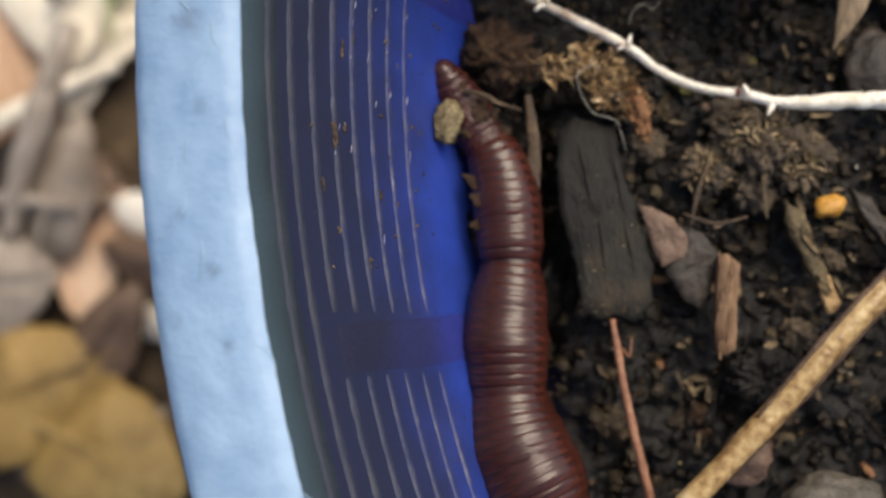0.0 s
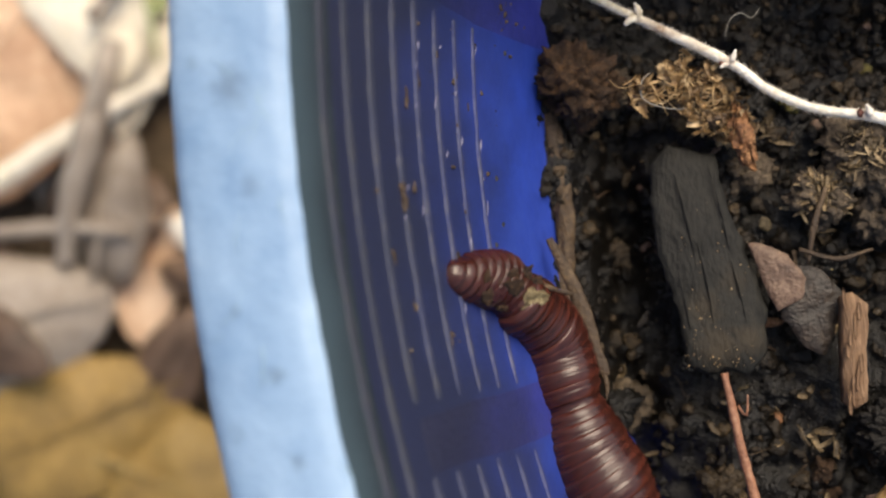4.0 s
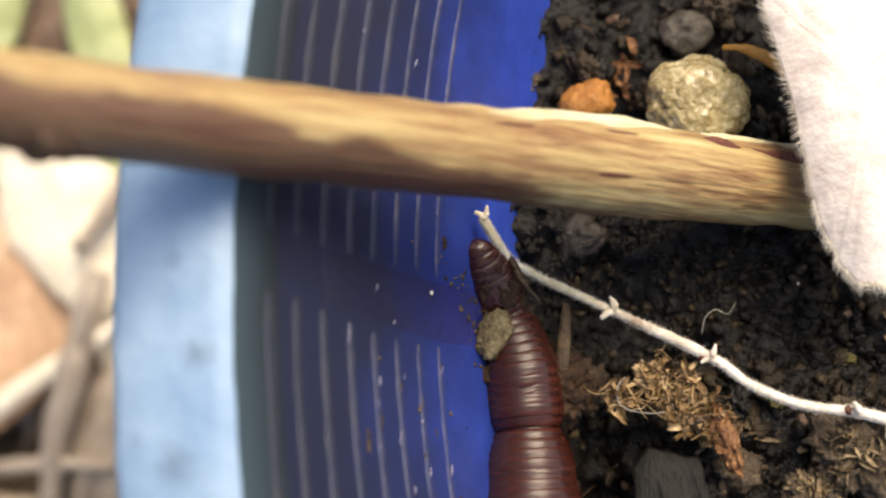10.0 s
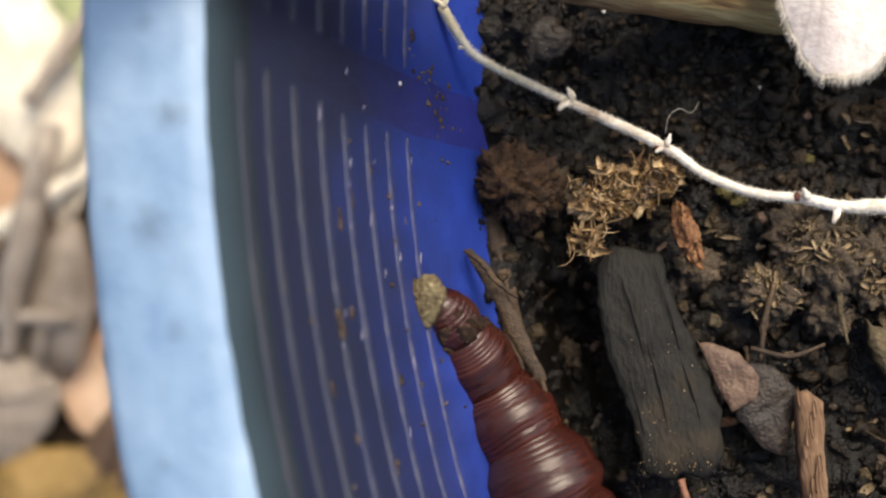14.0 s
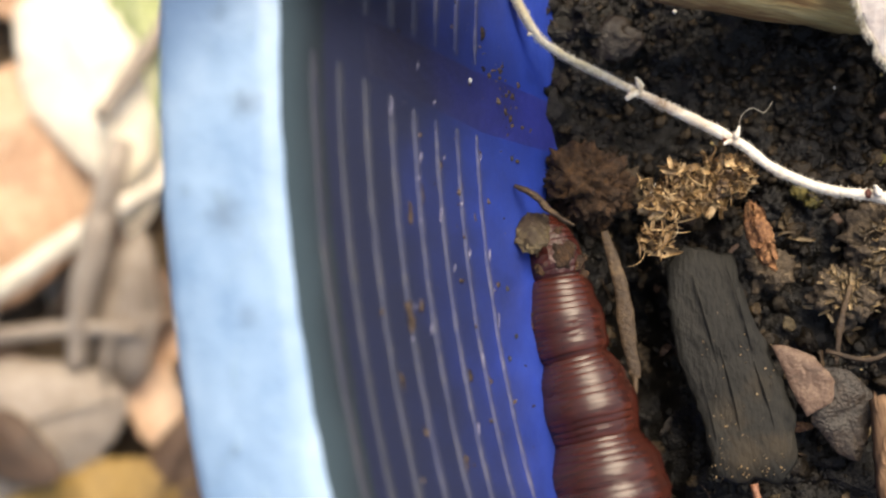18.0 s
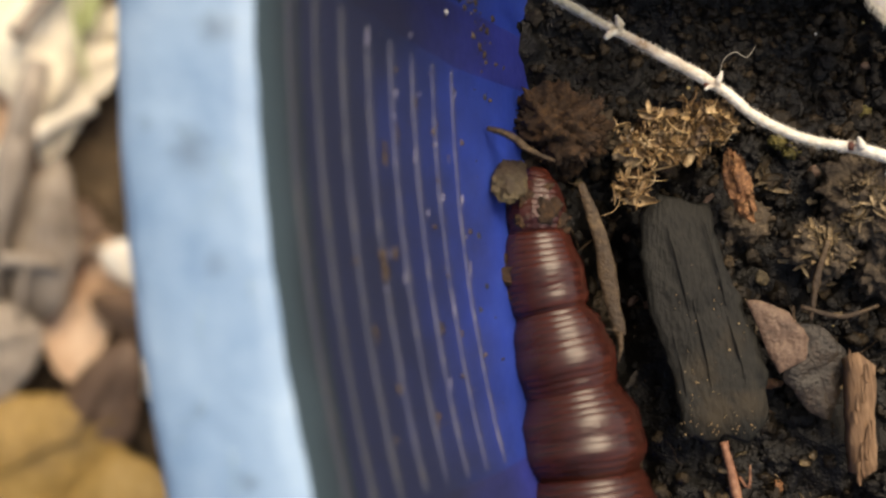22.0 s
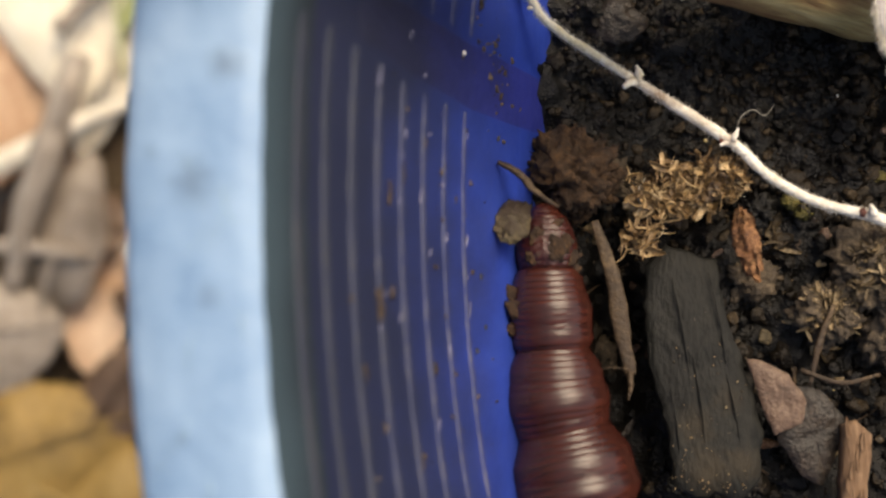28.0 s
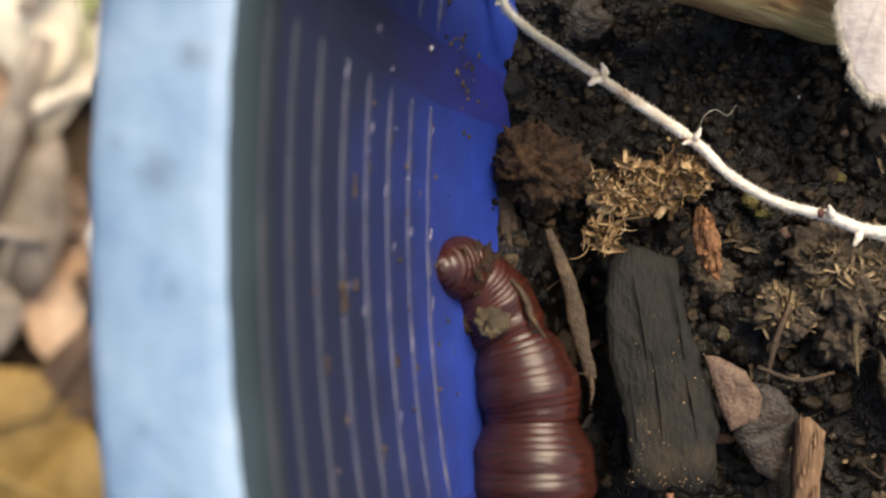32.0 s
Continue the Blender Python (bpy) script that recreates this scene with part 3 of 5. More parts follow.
part("rim", lathe([(131.9, -9.0), (131.9, -3.0), (131.5, -1.9), (130.7, -1.3), (129, -0.9), (127, -0.5), (125.4, -0.35), (124.6, -0.45), (124.1, -0.8)], RING, 0.08, 1.0, True), M_RIM, tub, "bleached pale blue rim with grey stains")
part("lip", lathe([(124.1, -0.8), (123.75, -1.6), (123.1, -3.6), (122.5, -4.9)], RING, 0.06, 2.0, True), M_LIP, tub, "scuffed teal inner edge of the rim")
WALL = [(122.5, -4.9), (121.6, -6.8), (119.6, -10.6), (117.3, -15.2), (115.0, -19.8), (112.5, -25.0), (109.9, -30.5), (107, -37), (104, -46), (101, -60)]
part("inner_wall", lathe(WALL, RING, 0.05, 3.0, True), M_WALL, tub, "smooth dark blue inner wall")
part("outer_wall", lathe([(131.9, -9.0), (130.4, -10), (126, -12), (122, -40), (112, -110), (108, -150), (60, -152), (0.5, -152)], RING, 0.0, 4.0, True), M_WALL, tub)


def wall_at(z):
    side = [(124.1, -0.8), (123.75, -1.6), (123.1, -3.6)] + WALL
    return float(np.interp(-z, [-q[1] for q in side], [q[0] for q in side]))


def ridge(z, a0, a1, seed):
    """A thin moulded ridge round the inner wall."""
    r, shape, n = wall_at(z), [], max(6, int((a1 - a0) / 0.35))
    verts, faces = [], []
    for k in range(n + 1):
        a = a0 + (a1 - a0) * k / n
        w = (0.31 + 0.012 * max(0.0, 20 + z)) * (1 + 0.35 * nz(a * 6, z, 0, 1.5, seed))
        h = 0.09 * (1 + 0.5 * nz(a * 5, z, 4, 1.2, seed)) * min(1, k / 2, (n - k) / 2)
        ux, uz = (WALL[4][0] - WALL[2][0]) / 10.3, -0.893
        for s, o in ((-w, -0.05), (-0.5 * w, h), (0.5 * w, h), (w, -0.05)):
            verts.append(tub_point(r + ux * s - 0.893 * o, a, z + uz * s + 0.45 * o))
    for k in range(n):
        for j in range(3):
            faces.append((4 * k + j, 4 * k + 4 + j, 4 * k + 5 + j, 4 * k + 1 + j))
    return verts, faces


for k in range(-1, 7):
    z = -6.3 - 13.7 * k / 6
    low = 176.05 + 1.1 * math.sin(min(6, max(0, k)) / 6 * math.pi / 2)
    for a0, a1 in ((146, 174.4 + 0.05 * k), (low, 216)) if k < 1 else ((146, 174.4 + 0.05 * k), (low, 189.68 + 0.1 * k), (191.92 + 0.11 * k, 216)):
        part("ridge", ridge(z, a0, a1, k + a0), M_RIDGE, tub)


def pad(a0, a1, skew):
    """A smooth raised pad whose edges run out into the wall."""
    steps = (0, 0.06, 0.16, 0.35, 0.65, 0.84, 0.94, 1)
    rise = (-0.05, 0.0, 0.07, 0.09, 0.09, 0.07, 0.0, -0.05)
    levels = (-7.0, -8.2, -8.8, -10, -14, -18, -20.2, -24, -28, -31)
    verts = [tub_point(wall_at(z) - (o if z < -8.5 else -0.06), a0 + (a1 - a0) * u - max(0, z + 20) / 13.7 * (0.3 + 0.7 * u) * skew + 0.08 * nz(z, a0, 0, 2.5), z) for u, o in zip(steps, rise) for z in levels]
    n = len(levels)
    return verts, [(i * n + k, i * n + k + 1, i * n + n + k + 1, i * n + n + k) for i in range(7) for k in range(n - 1)]


for a0, a1, skew in ((174.7, 177.2, 1.1), (190.3, 192.6, 0.7)):
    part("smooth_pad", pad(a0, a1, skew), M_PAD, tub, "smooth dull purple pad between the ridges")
for k in range(26):
    z, a, s = -6.3 - 13.7 * rnd.randrange(2, 7) / 6 + rnd.gauss(0, 0.3), rnd.choice((177.0, 180, 183, 186, 171, 168)) + rnd.gauss(0, 1.6), rnd.uniform(0.3, 1.3)
    q = [tub_point(wall_at(z + d * 0.12) - 0.07, a + d * s * 0.25, z + d * 0.12) for d in (-1, 0, 1)]
    part("scuff", tube(q, [0.02, rnd.uniform(0.05, 0.11), 0.02], 5, 8, 0.4, 0.5, k), M_SCUFF, tub)
for k in range(30):
    r, t, ln = rnd.uniform(125.0, 130.2), rnd.uniform(163, 200), rnd.uniform(0.4, 3.2)
    t2, bend = rnd.choice((1.5, 1.5, 0.2, 2.6)) + rnd.gauss(0, 0.3), rnd.gauss(0, 0.5)
    q = []
    for d in (0, 0.33, 0.66, 1):
        rr = r + ln * d * math.cos(t2 + bend * d)
        z = float(np.interp(rr, [124.1, 124.6, 125.4, 127, 129, 130.7, 131.5], [-0.8, -0.45, -0.35, -0.5, -0.9, -1.3, -1.9]))
        q.append(tub_point(min(rr, 130.6), t + math.degrees(ln * d * math.sin(t2 + bend * d) / 127), z + 0.03))
    w = rnd.choice((0.03, 0.04, 0.05, 0.08))
    part("scratch", tube(q, [0.02, w, w, 0.02], 5, 12, 0.5, 0.5, k, 0.5), M_SCRATCH, tub)
part("gate_mark", pebble(tub_point(wall_at(-19.2) - 0.1, 175.3, -19.2), (0.16, 0.16, 0.12), 4, 0.1, 2), M_HAIR, tub, "tiny white speck on the wall")

specks = []
for k in range(150):
    a, z = rnd.gauss(182, 9), -6 - 17 * rnd.random() ** 0.6
    s = rnd.choice((0.03, 0.04, 0.05, 0.06, 0.08, 0.13))
    if k > 80:
        a = rnd.gauss(175.4, 1.0)
        z = -23.5 + 0.9 * (175.4 - a) + rnd.gauss(0, 1.1)
        s = rnd.choice((0.04, 0.05, 0.07, 0.1, 0.14, 0.2))
    specks.append(pebble(tub_point(wall_at(z) - 0.04, a, z), (s, s * rnd.uniform(0.6, 2.0), s * 0.7), k, 0.5, 2, rnd.uniform(0, 3)))
for k, (a, z, w, h) in enumerate((
        (185.57, -15.86, 0.3, 0.55), (185.9, -18.03, 0.16, 0.3), (179.16, -17.69, 0.14, 0.3), (180.14, -19.01, 0.1, 0.35), (180.89, -17.49, 0.14, 0.16), (183.34, -10.58, 0.28, 0.9), (180.33, -11.95, 0.22, 0.8), (183.99, -17.44, 0.12, 0.3),
        (179.52, -13.27, 0.16, 0.9), (178.5, -15.56, 0.14, 0.7), (185.25, -9.02, 0.18, 0.9), (174.79, -25.61, 0.3, 0.4), (175.02, -30.78, 0.22, 0.3), (176.41, -27.22, 0.15, 0.3), (174.7, -20.89, 0.2, 0.25), (183.53, -10.63, 0.25, 0.8),
        (186.97, -10.28, 0.15, 0.5), (179.38, -17.32, 0.16, 0.4), (186.99, -22.65, 0.16, 0.16), (188.11, -13.5, 0.15, 0.5), (183.23, -10.82, 0.25, 0.8), (183.18, -11.94, 0.2, 0.5), (185.75, -17.83, 0.12, 0.2))):
    for j in range(3):
        da, dz = rnd.gauss(0, 0.35 * h / 2.1), rnd.gauss(0, 0.4 * w)
        specks.append(pebble(tub_point(wall_at(z + dz) - 0.05, a + da, z + dz), (0.55 * w, 0.6 * h * rnd.uniform(0.5, 1.0), 0.5 * w), k + 0.3 * j, 0.5, 2, 0.1))
dirt = solo("dirt_specks", joined(specks), M_DUST, tub_point(114, 182, -20), "tan and rust specks of dirt stuck to the blue wall", "dirt", kind="stuff")

for a, z in ((177.72, -24.34), (184.43, -22.16), (185.19, -20.80), (182.69, -21.98)):
    solo("soil_speck", pebble(tub_point(wall_at(z) - 0.05, a, z), (0.14, 0.2, 0.1), a, 0.4, 2), M_BLACK, tub_point(wall_at(z), a, z), "tiny black soil speck stuck to the blue wall", "dirt", "soil specks")

# ---- ground far below the rim ----
FLOOR = -128.0
gx = [-60000, -3000, -600] + list(range(-240, 260, 10)) + [600, 3000, 60000]
gv = [(x, y, FLOOR + (2.5 * nz(x, y, 0, 25, 2) - 1.5 if abs(x) < 400 and abs(y) < 400 else 0)) for x in gx for y in gx]
gf = [(i * len(gx) + j, (i + 1) * len(gx) + j, (i + 1) * len(gx) + j + 1, i * len(gx) + j + 1) for i in range(len(gx) - 1) for j in range(len(gx) - 1)]
solo("ground", (gv, gf), M_GROUND, (0, 0, FLOOR), "dark leaf mould ground under dead leaves", "ground", kind="structure")

# ---- soil in the tub ----
def soil_z(x, y):
    r = math.hypot(x - CX, y - CY)
    base = -3.4 + 1.6 * nz(x, y, 0, 9, 1) + 1.5 * nz(x, y, 0, 3.4, 2) + 0.9 * nz(x, y, 0, 1.3, 3) + 0.45 * nz(x, y, 0, 0.6, 4)
    base += 2.4 * max(0.0, min(1.0, (r - 103) / 7.0)) + 0.06 * (y - CY) * (0.5 if x < 60 else 0)
    base -= 4.6 * math.exp(-((x - 11.6) / 2.3) ** 2) * (1 if -8 < y < 20 else math.exp(-((y - 6) / 18.0) ** 2))
    base += 1.8 * math.exp(-((x - 33) ** 2 + (y - 15) ** 2) / 120.0)
    return base


sx = [-3 + 0.36 * k for k in range(150)] + [52 + 8 * k for k in range(23)]
sy = [-84 + 8 * k for k in range(8)] + [-23 + 0.36 * k for k in range(262)] + [72 + 8 * k for k in range(8)]
index, sv, sf = {}, [], []
for i, x in enumerate(sx):
    for j, y in enumerate(sy):
        if math.hypot(x - CX, y - CY) < 112.5:
            index[i, j] = len(sv)
            sv.append((x + 0.12 * nz(x, y, 3, 0.8), y + 0.12 * nz(x, y, 8, 0.8), soil_z(x, y)))
for i in range(len(sx) - 1):
    for j in range(len(sy) - 1):
        q = [(i, j), (i + 1, j), (i + 1, j + 1), (i, j + 1)]
        if all(c in index for c in q):
            sf.append(tuple(index[c] for c in q))
solo("soil", (sv, sf), M_SOIL, (60, CY, -4), "dark damp crumbly potting soil filling the tub", "soil", kind="structure")

def in_hollow(x, y):
    """The finer, blacker soil between the fibre clump and the stones."""
    return 8 < x < 29 and 28 < y < 47


crumbs = []
for k in range(7600):
    x, y = (rnd.uniform(4, 47), rnd.uniform(-21, 66)) if k < 4600 else (rnd.uniform(8, 34), rnd.uniform(24, 48))
    if math.hypot(x - CX, y - CY) > 110.5:
        continue
    s = 0.12 + 0.72 * rnd.random() ** 3.2
    if in_hollow(x, y):
        s *= 0.62
    crumbs.append(pebble((x, y, soil_z(x, y) + 0.3 * s), (s, s * rnd.uniform(0.55, 1.4), s * rnd.uniform(0.35, 0.8)), k, 0.62, 1 if s < 0.26 else 2, rnd.uniform(0, 6), 0.3))
solo("soil_crumbs", joined(crumbs), M_CRUMB, (22, 20, -4), "fine dark brown crumbs scattered over the soil", "crumbs", kind="stuff")
fibres = []
for k in range(120):
    x, y, a, ln = rnd.uniform(8, 46), rnd.uniform(-20, 62), rnd.uniform(0, 6.3), rnd.uniform(0.8, 3.4)
    pts = []
    for j in range(4):
        px, py = x + math.cos(a) * ln * j / 3 + rnd.uniform(-0.25, 0.25), y + math.sin(a) * ln * j / 3 + rnd.uniform(-0.25, 0.25)
        pts.append((px, py, soil_z(px, py) + 0.25 + 0.3 * rnd.random()))
    w = rnd.uniform(0.03, 0.12)
    if not in_hollow(x, y):
        fibres.append(tube(pts, [w, w, 0.4 * w], 5, 7))
solo("soil_fibres", joined(fibres), M_STRAW, (22, 20, -3), "short dry brown fibres strewn over the soil", "fibres", kind="stuff")
for k in range(64):
    x, y = rnd.uniform(9, 46), rnd.uniform(-20, 62)
    s = rnd.uniform(0.8, 1.9)
    if in_hollow(x, y):
        continue
    solo("soil_clod", pebble((x, y, soil_z(x, y) + 0.3 * s), (s, s * rnd.uniform(0.75, 1.2), s * rnd.uniform(0.5, 0.8)), k, 0.42, 4, rnd.uniform(0, 6), 0, 0.42), rnd.choice((M_CRUMB, M_SOIL, M_MATTED) if y > 0 else (M_CRUMB, M_CRUMB, M_MATTED, M_BALL)), (x, y, soil_z(x, y) - 0.2), "small dark brown clod of soil lying on the soil", "clod", "soil clods")

for k in range(64):
    x, y, a = rnd.uniform(12, 46), rnd.uniform(-18, 60), rnd.uniform(0, 6.3)
    ln, wd = rnd.uniform(0.5, 1.5), rnd.uniform(0.25, 0.7)
    if in_hollow(x, y):
        continue
    out = [(x + u * ln * math.cos(a) - v * wd * math.sin(a), y + u * ln * math.sin(a) + v * wd * math.cos(a)) for u, v in ((-0.7, -0.5), (0, -0.7), (0.6, -0.5), (0.8, 0.3), (0.1, 0.7), (-0.7, 0.5))]
    solo("bark_fragment", slab(out, soil_z(x, y) + 0.55, 0.35, 4, 0.1, 0.2, 0.7, k, (rnd.uniform(-0.5, 0.5), rnd.uniform(-0.5, 0.5)), 0.25), rnd.choice((M_GREYCHIP, M_PINK, M_CHIP2, M_BARK, M_STRAW, M_RUST)), (x, y, soil_z(x, y)), "small broken bark fragment lying on the soil", "bark fragment", "bark fragments")
for k in range(46):
    x, y, s = rnd.uniform(8, 46), rnd.uniform(-18, 62), rnd.uniform(0.06, 0.18)
    if math.hypot(x - CX, y - CY) < 109:
        solo("grit_grain", pebble((x, y, soil_z(x, y) + 0.6 * s + 0.2), (s, s, s * 0.8), k, 0.25, 2), rnd.choice((M_STONE, M_GRIT, M_AMBER, M_HAIR)), (x, y, soil_z(x, y)), "tiny pale grit grain on the soil", "grit grain", "grit grains")

# ---- pieces lying on the soil ----
loose = random.Random(5)
stick = thing("stick", (6, 40.2, 20.1), "thick dry peeling stick laid across the rim onto the soil", "stick")
part("stem", tube([(-50, 37.7, 70.9), (-32, 38.5, 54.6), (-14.3, 39.3, 38.5), (7.4, 40.3, 18.8), (29, 41.3, -0.8), (33, 41.5, -4.4)], [2.2, 2.3, 2.4, 2.8, 3.25, 3.2], 22, 120, 0.05, 4, 1), M_STICK, stick)


def on_stick(s, a, r=2.5):
    """A place on the stick's skin: s runs from the rim to the soil, a is the angle round it (90: top)."""
    p0, p1 = Vector((-14.3, 39.3, 38.5)), Vector((29, 41.3, -0.8))
    t = (p1 - p0).normalized()
    side = t.cross(Vector((0, 0, 1))).normalized()
    return tuple(p0.lerp(p1, s) + (side * math.cos(radians(a)) + side.cross(t) * math.sin(radians(a))) * r * (0.96 + 0.34 * s))


part("peeled_strip", tube([on_stick(s, a) for s, a in ((0.42, 128), (0.52, 134), (0.62, 142), (0.70, 150), (0.755, 140))], [0.1, 0.7, 0.8, 0.85, 0.2], 11, 60, 0.08, 3, 2, 0.45), M_PEEL, stick, "pale peeled strip of wood")
part("bark_strip", tube([on_stick(s, a, 2.46) for s, a in ((0.37, 110), (0.45, 111), (0.55, 116), (0.63, 121), (0.70, 124))], [0.05, 0.3, 0.22, 0.28, 0.06], 8, 60, 0.1, 2, 3, 0.5), M_BUD, stick, "dark red strip of bark")
part("bark_strip", tube([on_stick(s, a, 2.46) for s, a in ((0.42, 66), (0.52, 64), (0.62, 60), (0.72, 62))], [0.05, 0.22, 0.25, 0.05], 8, 50, 0.1, 2, 5, 0.5), M_BUD, stick, "dark red strip of bark")
part("bark_flake", tube([on_stick(s, a, 2.6) for s, a in ((0.775, 128), (0.80, 124), (0.845, 118))], [0.1, 0.5, 0.1], 8, 24, 0.3, 1.2, 6, 0.4), M_BUD, stick, "lifted reddish flake of bark")
part("bark_flake", tube([on_stick(s, a, 2.5) for s, a in ((0.87, 120), (0.92, 112), (0.99, 108))], [0.1, 0.45, 0.3], 8, 24, 0.2, 1.2, 7, 0.5), M_BUD, stick, "dark torn flake of bark")
part("frayed_end", tube([on_stick(s, a, 2.55) for s, a in ((0.77, 150), (0.82, 147), (0.9, 143), (0.98, 140))], [0.1, 0.4, 0.35, 0.3], 8, 40, 0.15, 2.0, 8, 0.6), M_PEEL, stick, "frayed pale bark edge")
part("knot", pebble((-14.6, 37.6, 38.9), (1.5, 1.2, 1.5), 4, 0.22, 4), M_BROWNBARK, stick, "dark broken knot")

leaf = thing("pale_leaf", (33, 43, 3), "large pale downy dead leaf resting on the stick and soil", "leaf")
LEAF = [(26.9, 56), (27.2, 52), (28.0, 46), (28.4, 41), (28.9, 36.5), (29.8, 33.2), (30.8, 31.7), (32.5, 31.1), (34.6, 31.5), (36.2, 32.9), (37.6, 35.5), (39.6, 40), (40.5, 46), (40.2, 53), (38.0, 60), (33, 64), (29, 61)]
blade_shape = slab(LEAF, 8.0, 0.14, 9, 1.8, 0.5, 5.0, 5, (0.02, 0.07), 0.25)
part("blade", blade_shape, M_PALELEAF, leaf)
hairs = []
edge = (len(blade_shape[0]) - 2) // 12
for k in range(2300):
    x, y, z = blade_shape[0][rnd.randrange(edge)]
    x, y = x + rnd.uniform(-0.25, 0.25), y + rnd.uniform(-0.25, 0.25)
    dx, dy = x - 34, y - 46
    d = math.hypot(dx, dy)
    h = rnd.uniform(0.15, 0.65)
    hairs.append(tube([(x - dx / d * 0.5, y - dy / d * 0.5, z + 0.1), (x + dx / d * h * 0.6 + rnd.uniform(-0.15, 0.15), y + dy / d * h * 0.6 + rnd.uniform(-0.15, 0.15), z + rnd.uniform(-0.1, 0.2)), (x + dx / d * h, y + dy / d * h, z + rnd.uniform(-0.3, 0.25))], [0.016, 0.012, 0.005], 3, 4))
part("down", joined(hairs), M_HAIR, leaf, "fringe of short white hairs")

TW = [(4.2, 42.4, 6.2), (5.6, 39.5, 4.4), (7.3, 38.2, 3.0), (9.2, 37.0, 2.4), (13.1, 34.4, 2.2), (19.6, 29.9, 2.2), (22.1, 27.5, 2.1), (25.5, 25.5, 2.0), (29.2, 24.4, 2.2), (32.2, 23.3, 2.4), (36, 22.9, 2.4), (41, 22.5, 2.2), (50, 21.0, 1.6)]
TW_R = [0.36, 0.34, 0.32, 0.33, 0.42, 0.36, 0.36, 0.37, 0.46, 0.70, 0.74, 0.76, 0.78]
twig = thing("downy_twig", (13.1, 34.4, 2.0), "thin crooked white downy twig lying over the soil", "twig")
part("stem", tube(TW, TW_R, 12, 110, 0.12, 1.2, 3), M_TWIG, twig)
for p0, p1, r in (((13.1, 34.5, 2.4), (12.75, 35.9, 2.9), 0.42), ((12.8, 34.5, 2.3), (11.6, 33.9, 2.6), 0.45), ((19.6, 30.0, 2.5), (20.1, 31.0, 3.0), 0.3), ((19.4, 29.9, 2.3), (18.5, 29.5, 2.6), 0.25), ((29.3, 24.4, 2.6), (28.9, 25.3, 3.1), 0.35), ((31.4, 23.3, 2.5), (30.6, 21.9, 2.9), 0.42), ((4.4, 42.2, 6.2), (3.5, 43.0, 6.6), 0.35), ((4.4, 42.2, 6.3), (4.8, 43.4, 6.8), 0.3), ((5.6, 39.5, 4.4), (4.8, 39.4, 4.6), 0.28)):
    p1 = tuple(a + 0.78 * (b - a) for a, b in zip(p0, p1))
    r *= 0.8
    mid = tuple((a + b) / 2 + 0.06 for a, b in zip(p0, p1))
    part("bud", tube([p0, mid, p1], [r * 1.0, r * 0.8, r * 0.4], 8, 8, 0.25, 0.6, p0[0]), M_TWIG, twig)
    part("bud_scale", shred(mid, 2.6 * r, 1.2 * r, 1.2, math.atan2(p1[1] - p0[1], p1[0] - p0[0]) + 0.35, -0.3, 0.5, p1[0]), M_TWIG, twig)
part("leaf_scar", pebble((28.6, 24.6, 2.45), (0.3, 0.35, 0.2), 3, 0.2, 2), M_BUD, twig, "brown leaf scar")
part("leaf_scar", pebble((18.9, 30.0, 2.35), (0.22, 0.22, 0.2), 4, 0.2, 2), M_BUD, twig, "brown leaf scar")
line = spline(TW, 400)
hairs = []
for k in range(4200):
    j = rnd.randrange(2, 398)
    p, t = line[j], (line[j + 1] - line[j - 1]).normalized()
    r = float(np.interp(j / 399, np.linspace(0, 1, len(TW_R)), TW_R))
    side = t.cross(Vector((0, 0, 1))).normalized()
    a = rnd.uniform(-0.7, math.pi + 0.7)
    d = side * math.cos(a) + side.cross(t) * math.sin(a)
    h = rnd.uniform(0.08, 0.24)
    q = p + d * r * 0.95
    e = q + (d + t * rnd.uniform(-0.5, 0.5)) * h
    hairs.append(tube([tuple(q), tuple((q + e) / 2), tuple(e)], [0.013, 0.011, 0.005], 3, 3))
part("down", joined(hairs), M_HAIR, twig, "short white hairs along the stem")

chip = thing("bark_chip", (17.5, 12.8, -1.2), "large charred grey bark chip lying flat on the soil", "bark chip")
part("chip_body", slab([(13.8, 20.6), (15.3, 22.0), (17.2, 21.5), (19.0, 21.0), (19.6, 17.0), (20.9, 12.9), (22.0, 8.4), (21.7, 5.0), (20.2, 3.3), (18.6, 4.0), (17.0, 3.6), (15.6, 4.2), (15.2, 8.2), (14.1, 12.6), (13.6, 16.4)], 0.0, 1.0, 9, 0.25, 0.16, 1.6, 7, (0, -0.02), 0.3, 0.010, 1.42), M_BARK, chip)
for k, (x0, y0, x1, y1) in enumerate(((15.6, 19.6, 16.8, 12.0), (18.2, 20.2, 19.4, 13.4), (17.0, 14.0, 17.9, 6.4), (19.4, 12.6, 20.4, 6.6), (15.4, 11.4, 16.0, 6.2))):
    part("splinter", tube([(x0, y0, 0.28), ((x0 + x1) / 2 + 0.1, (y0 + y1) / 2, 0.42), (x1, y1, 0.18)], [0.04, 0.11, 0.04], 7, 24, 0.4, 0.8, k, 0.6), M_BARK, chip)
part("frayed_edge", joined([pebble((rnd.uniform(15.2, 21.2), 4.5 + rnd.gauss(0, 0.45), -0.5 + rnd.uniform(-0.3, 0.4)), (rnd.uniform(0.2, 0.5), rnd.uniform(0.2, 0.45), 0.3), k, 0.4, 3, k, 0, 0.3) for k in range(16)]), M_BARK, chip, "crumbling dark edge")
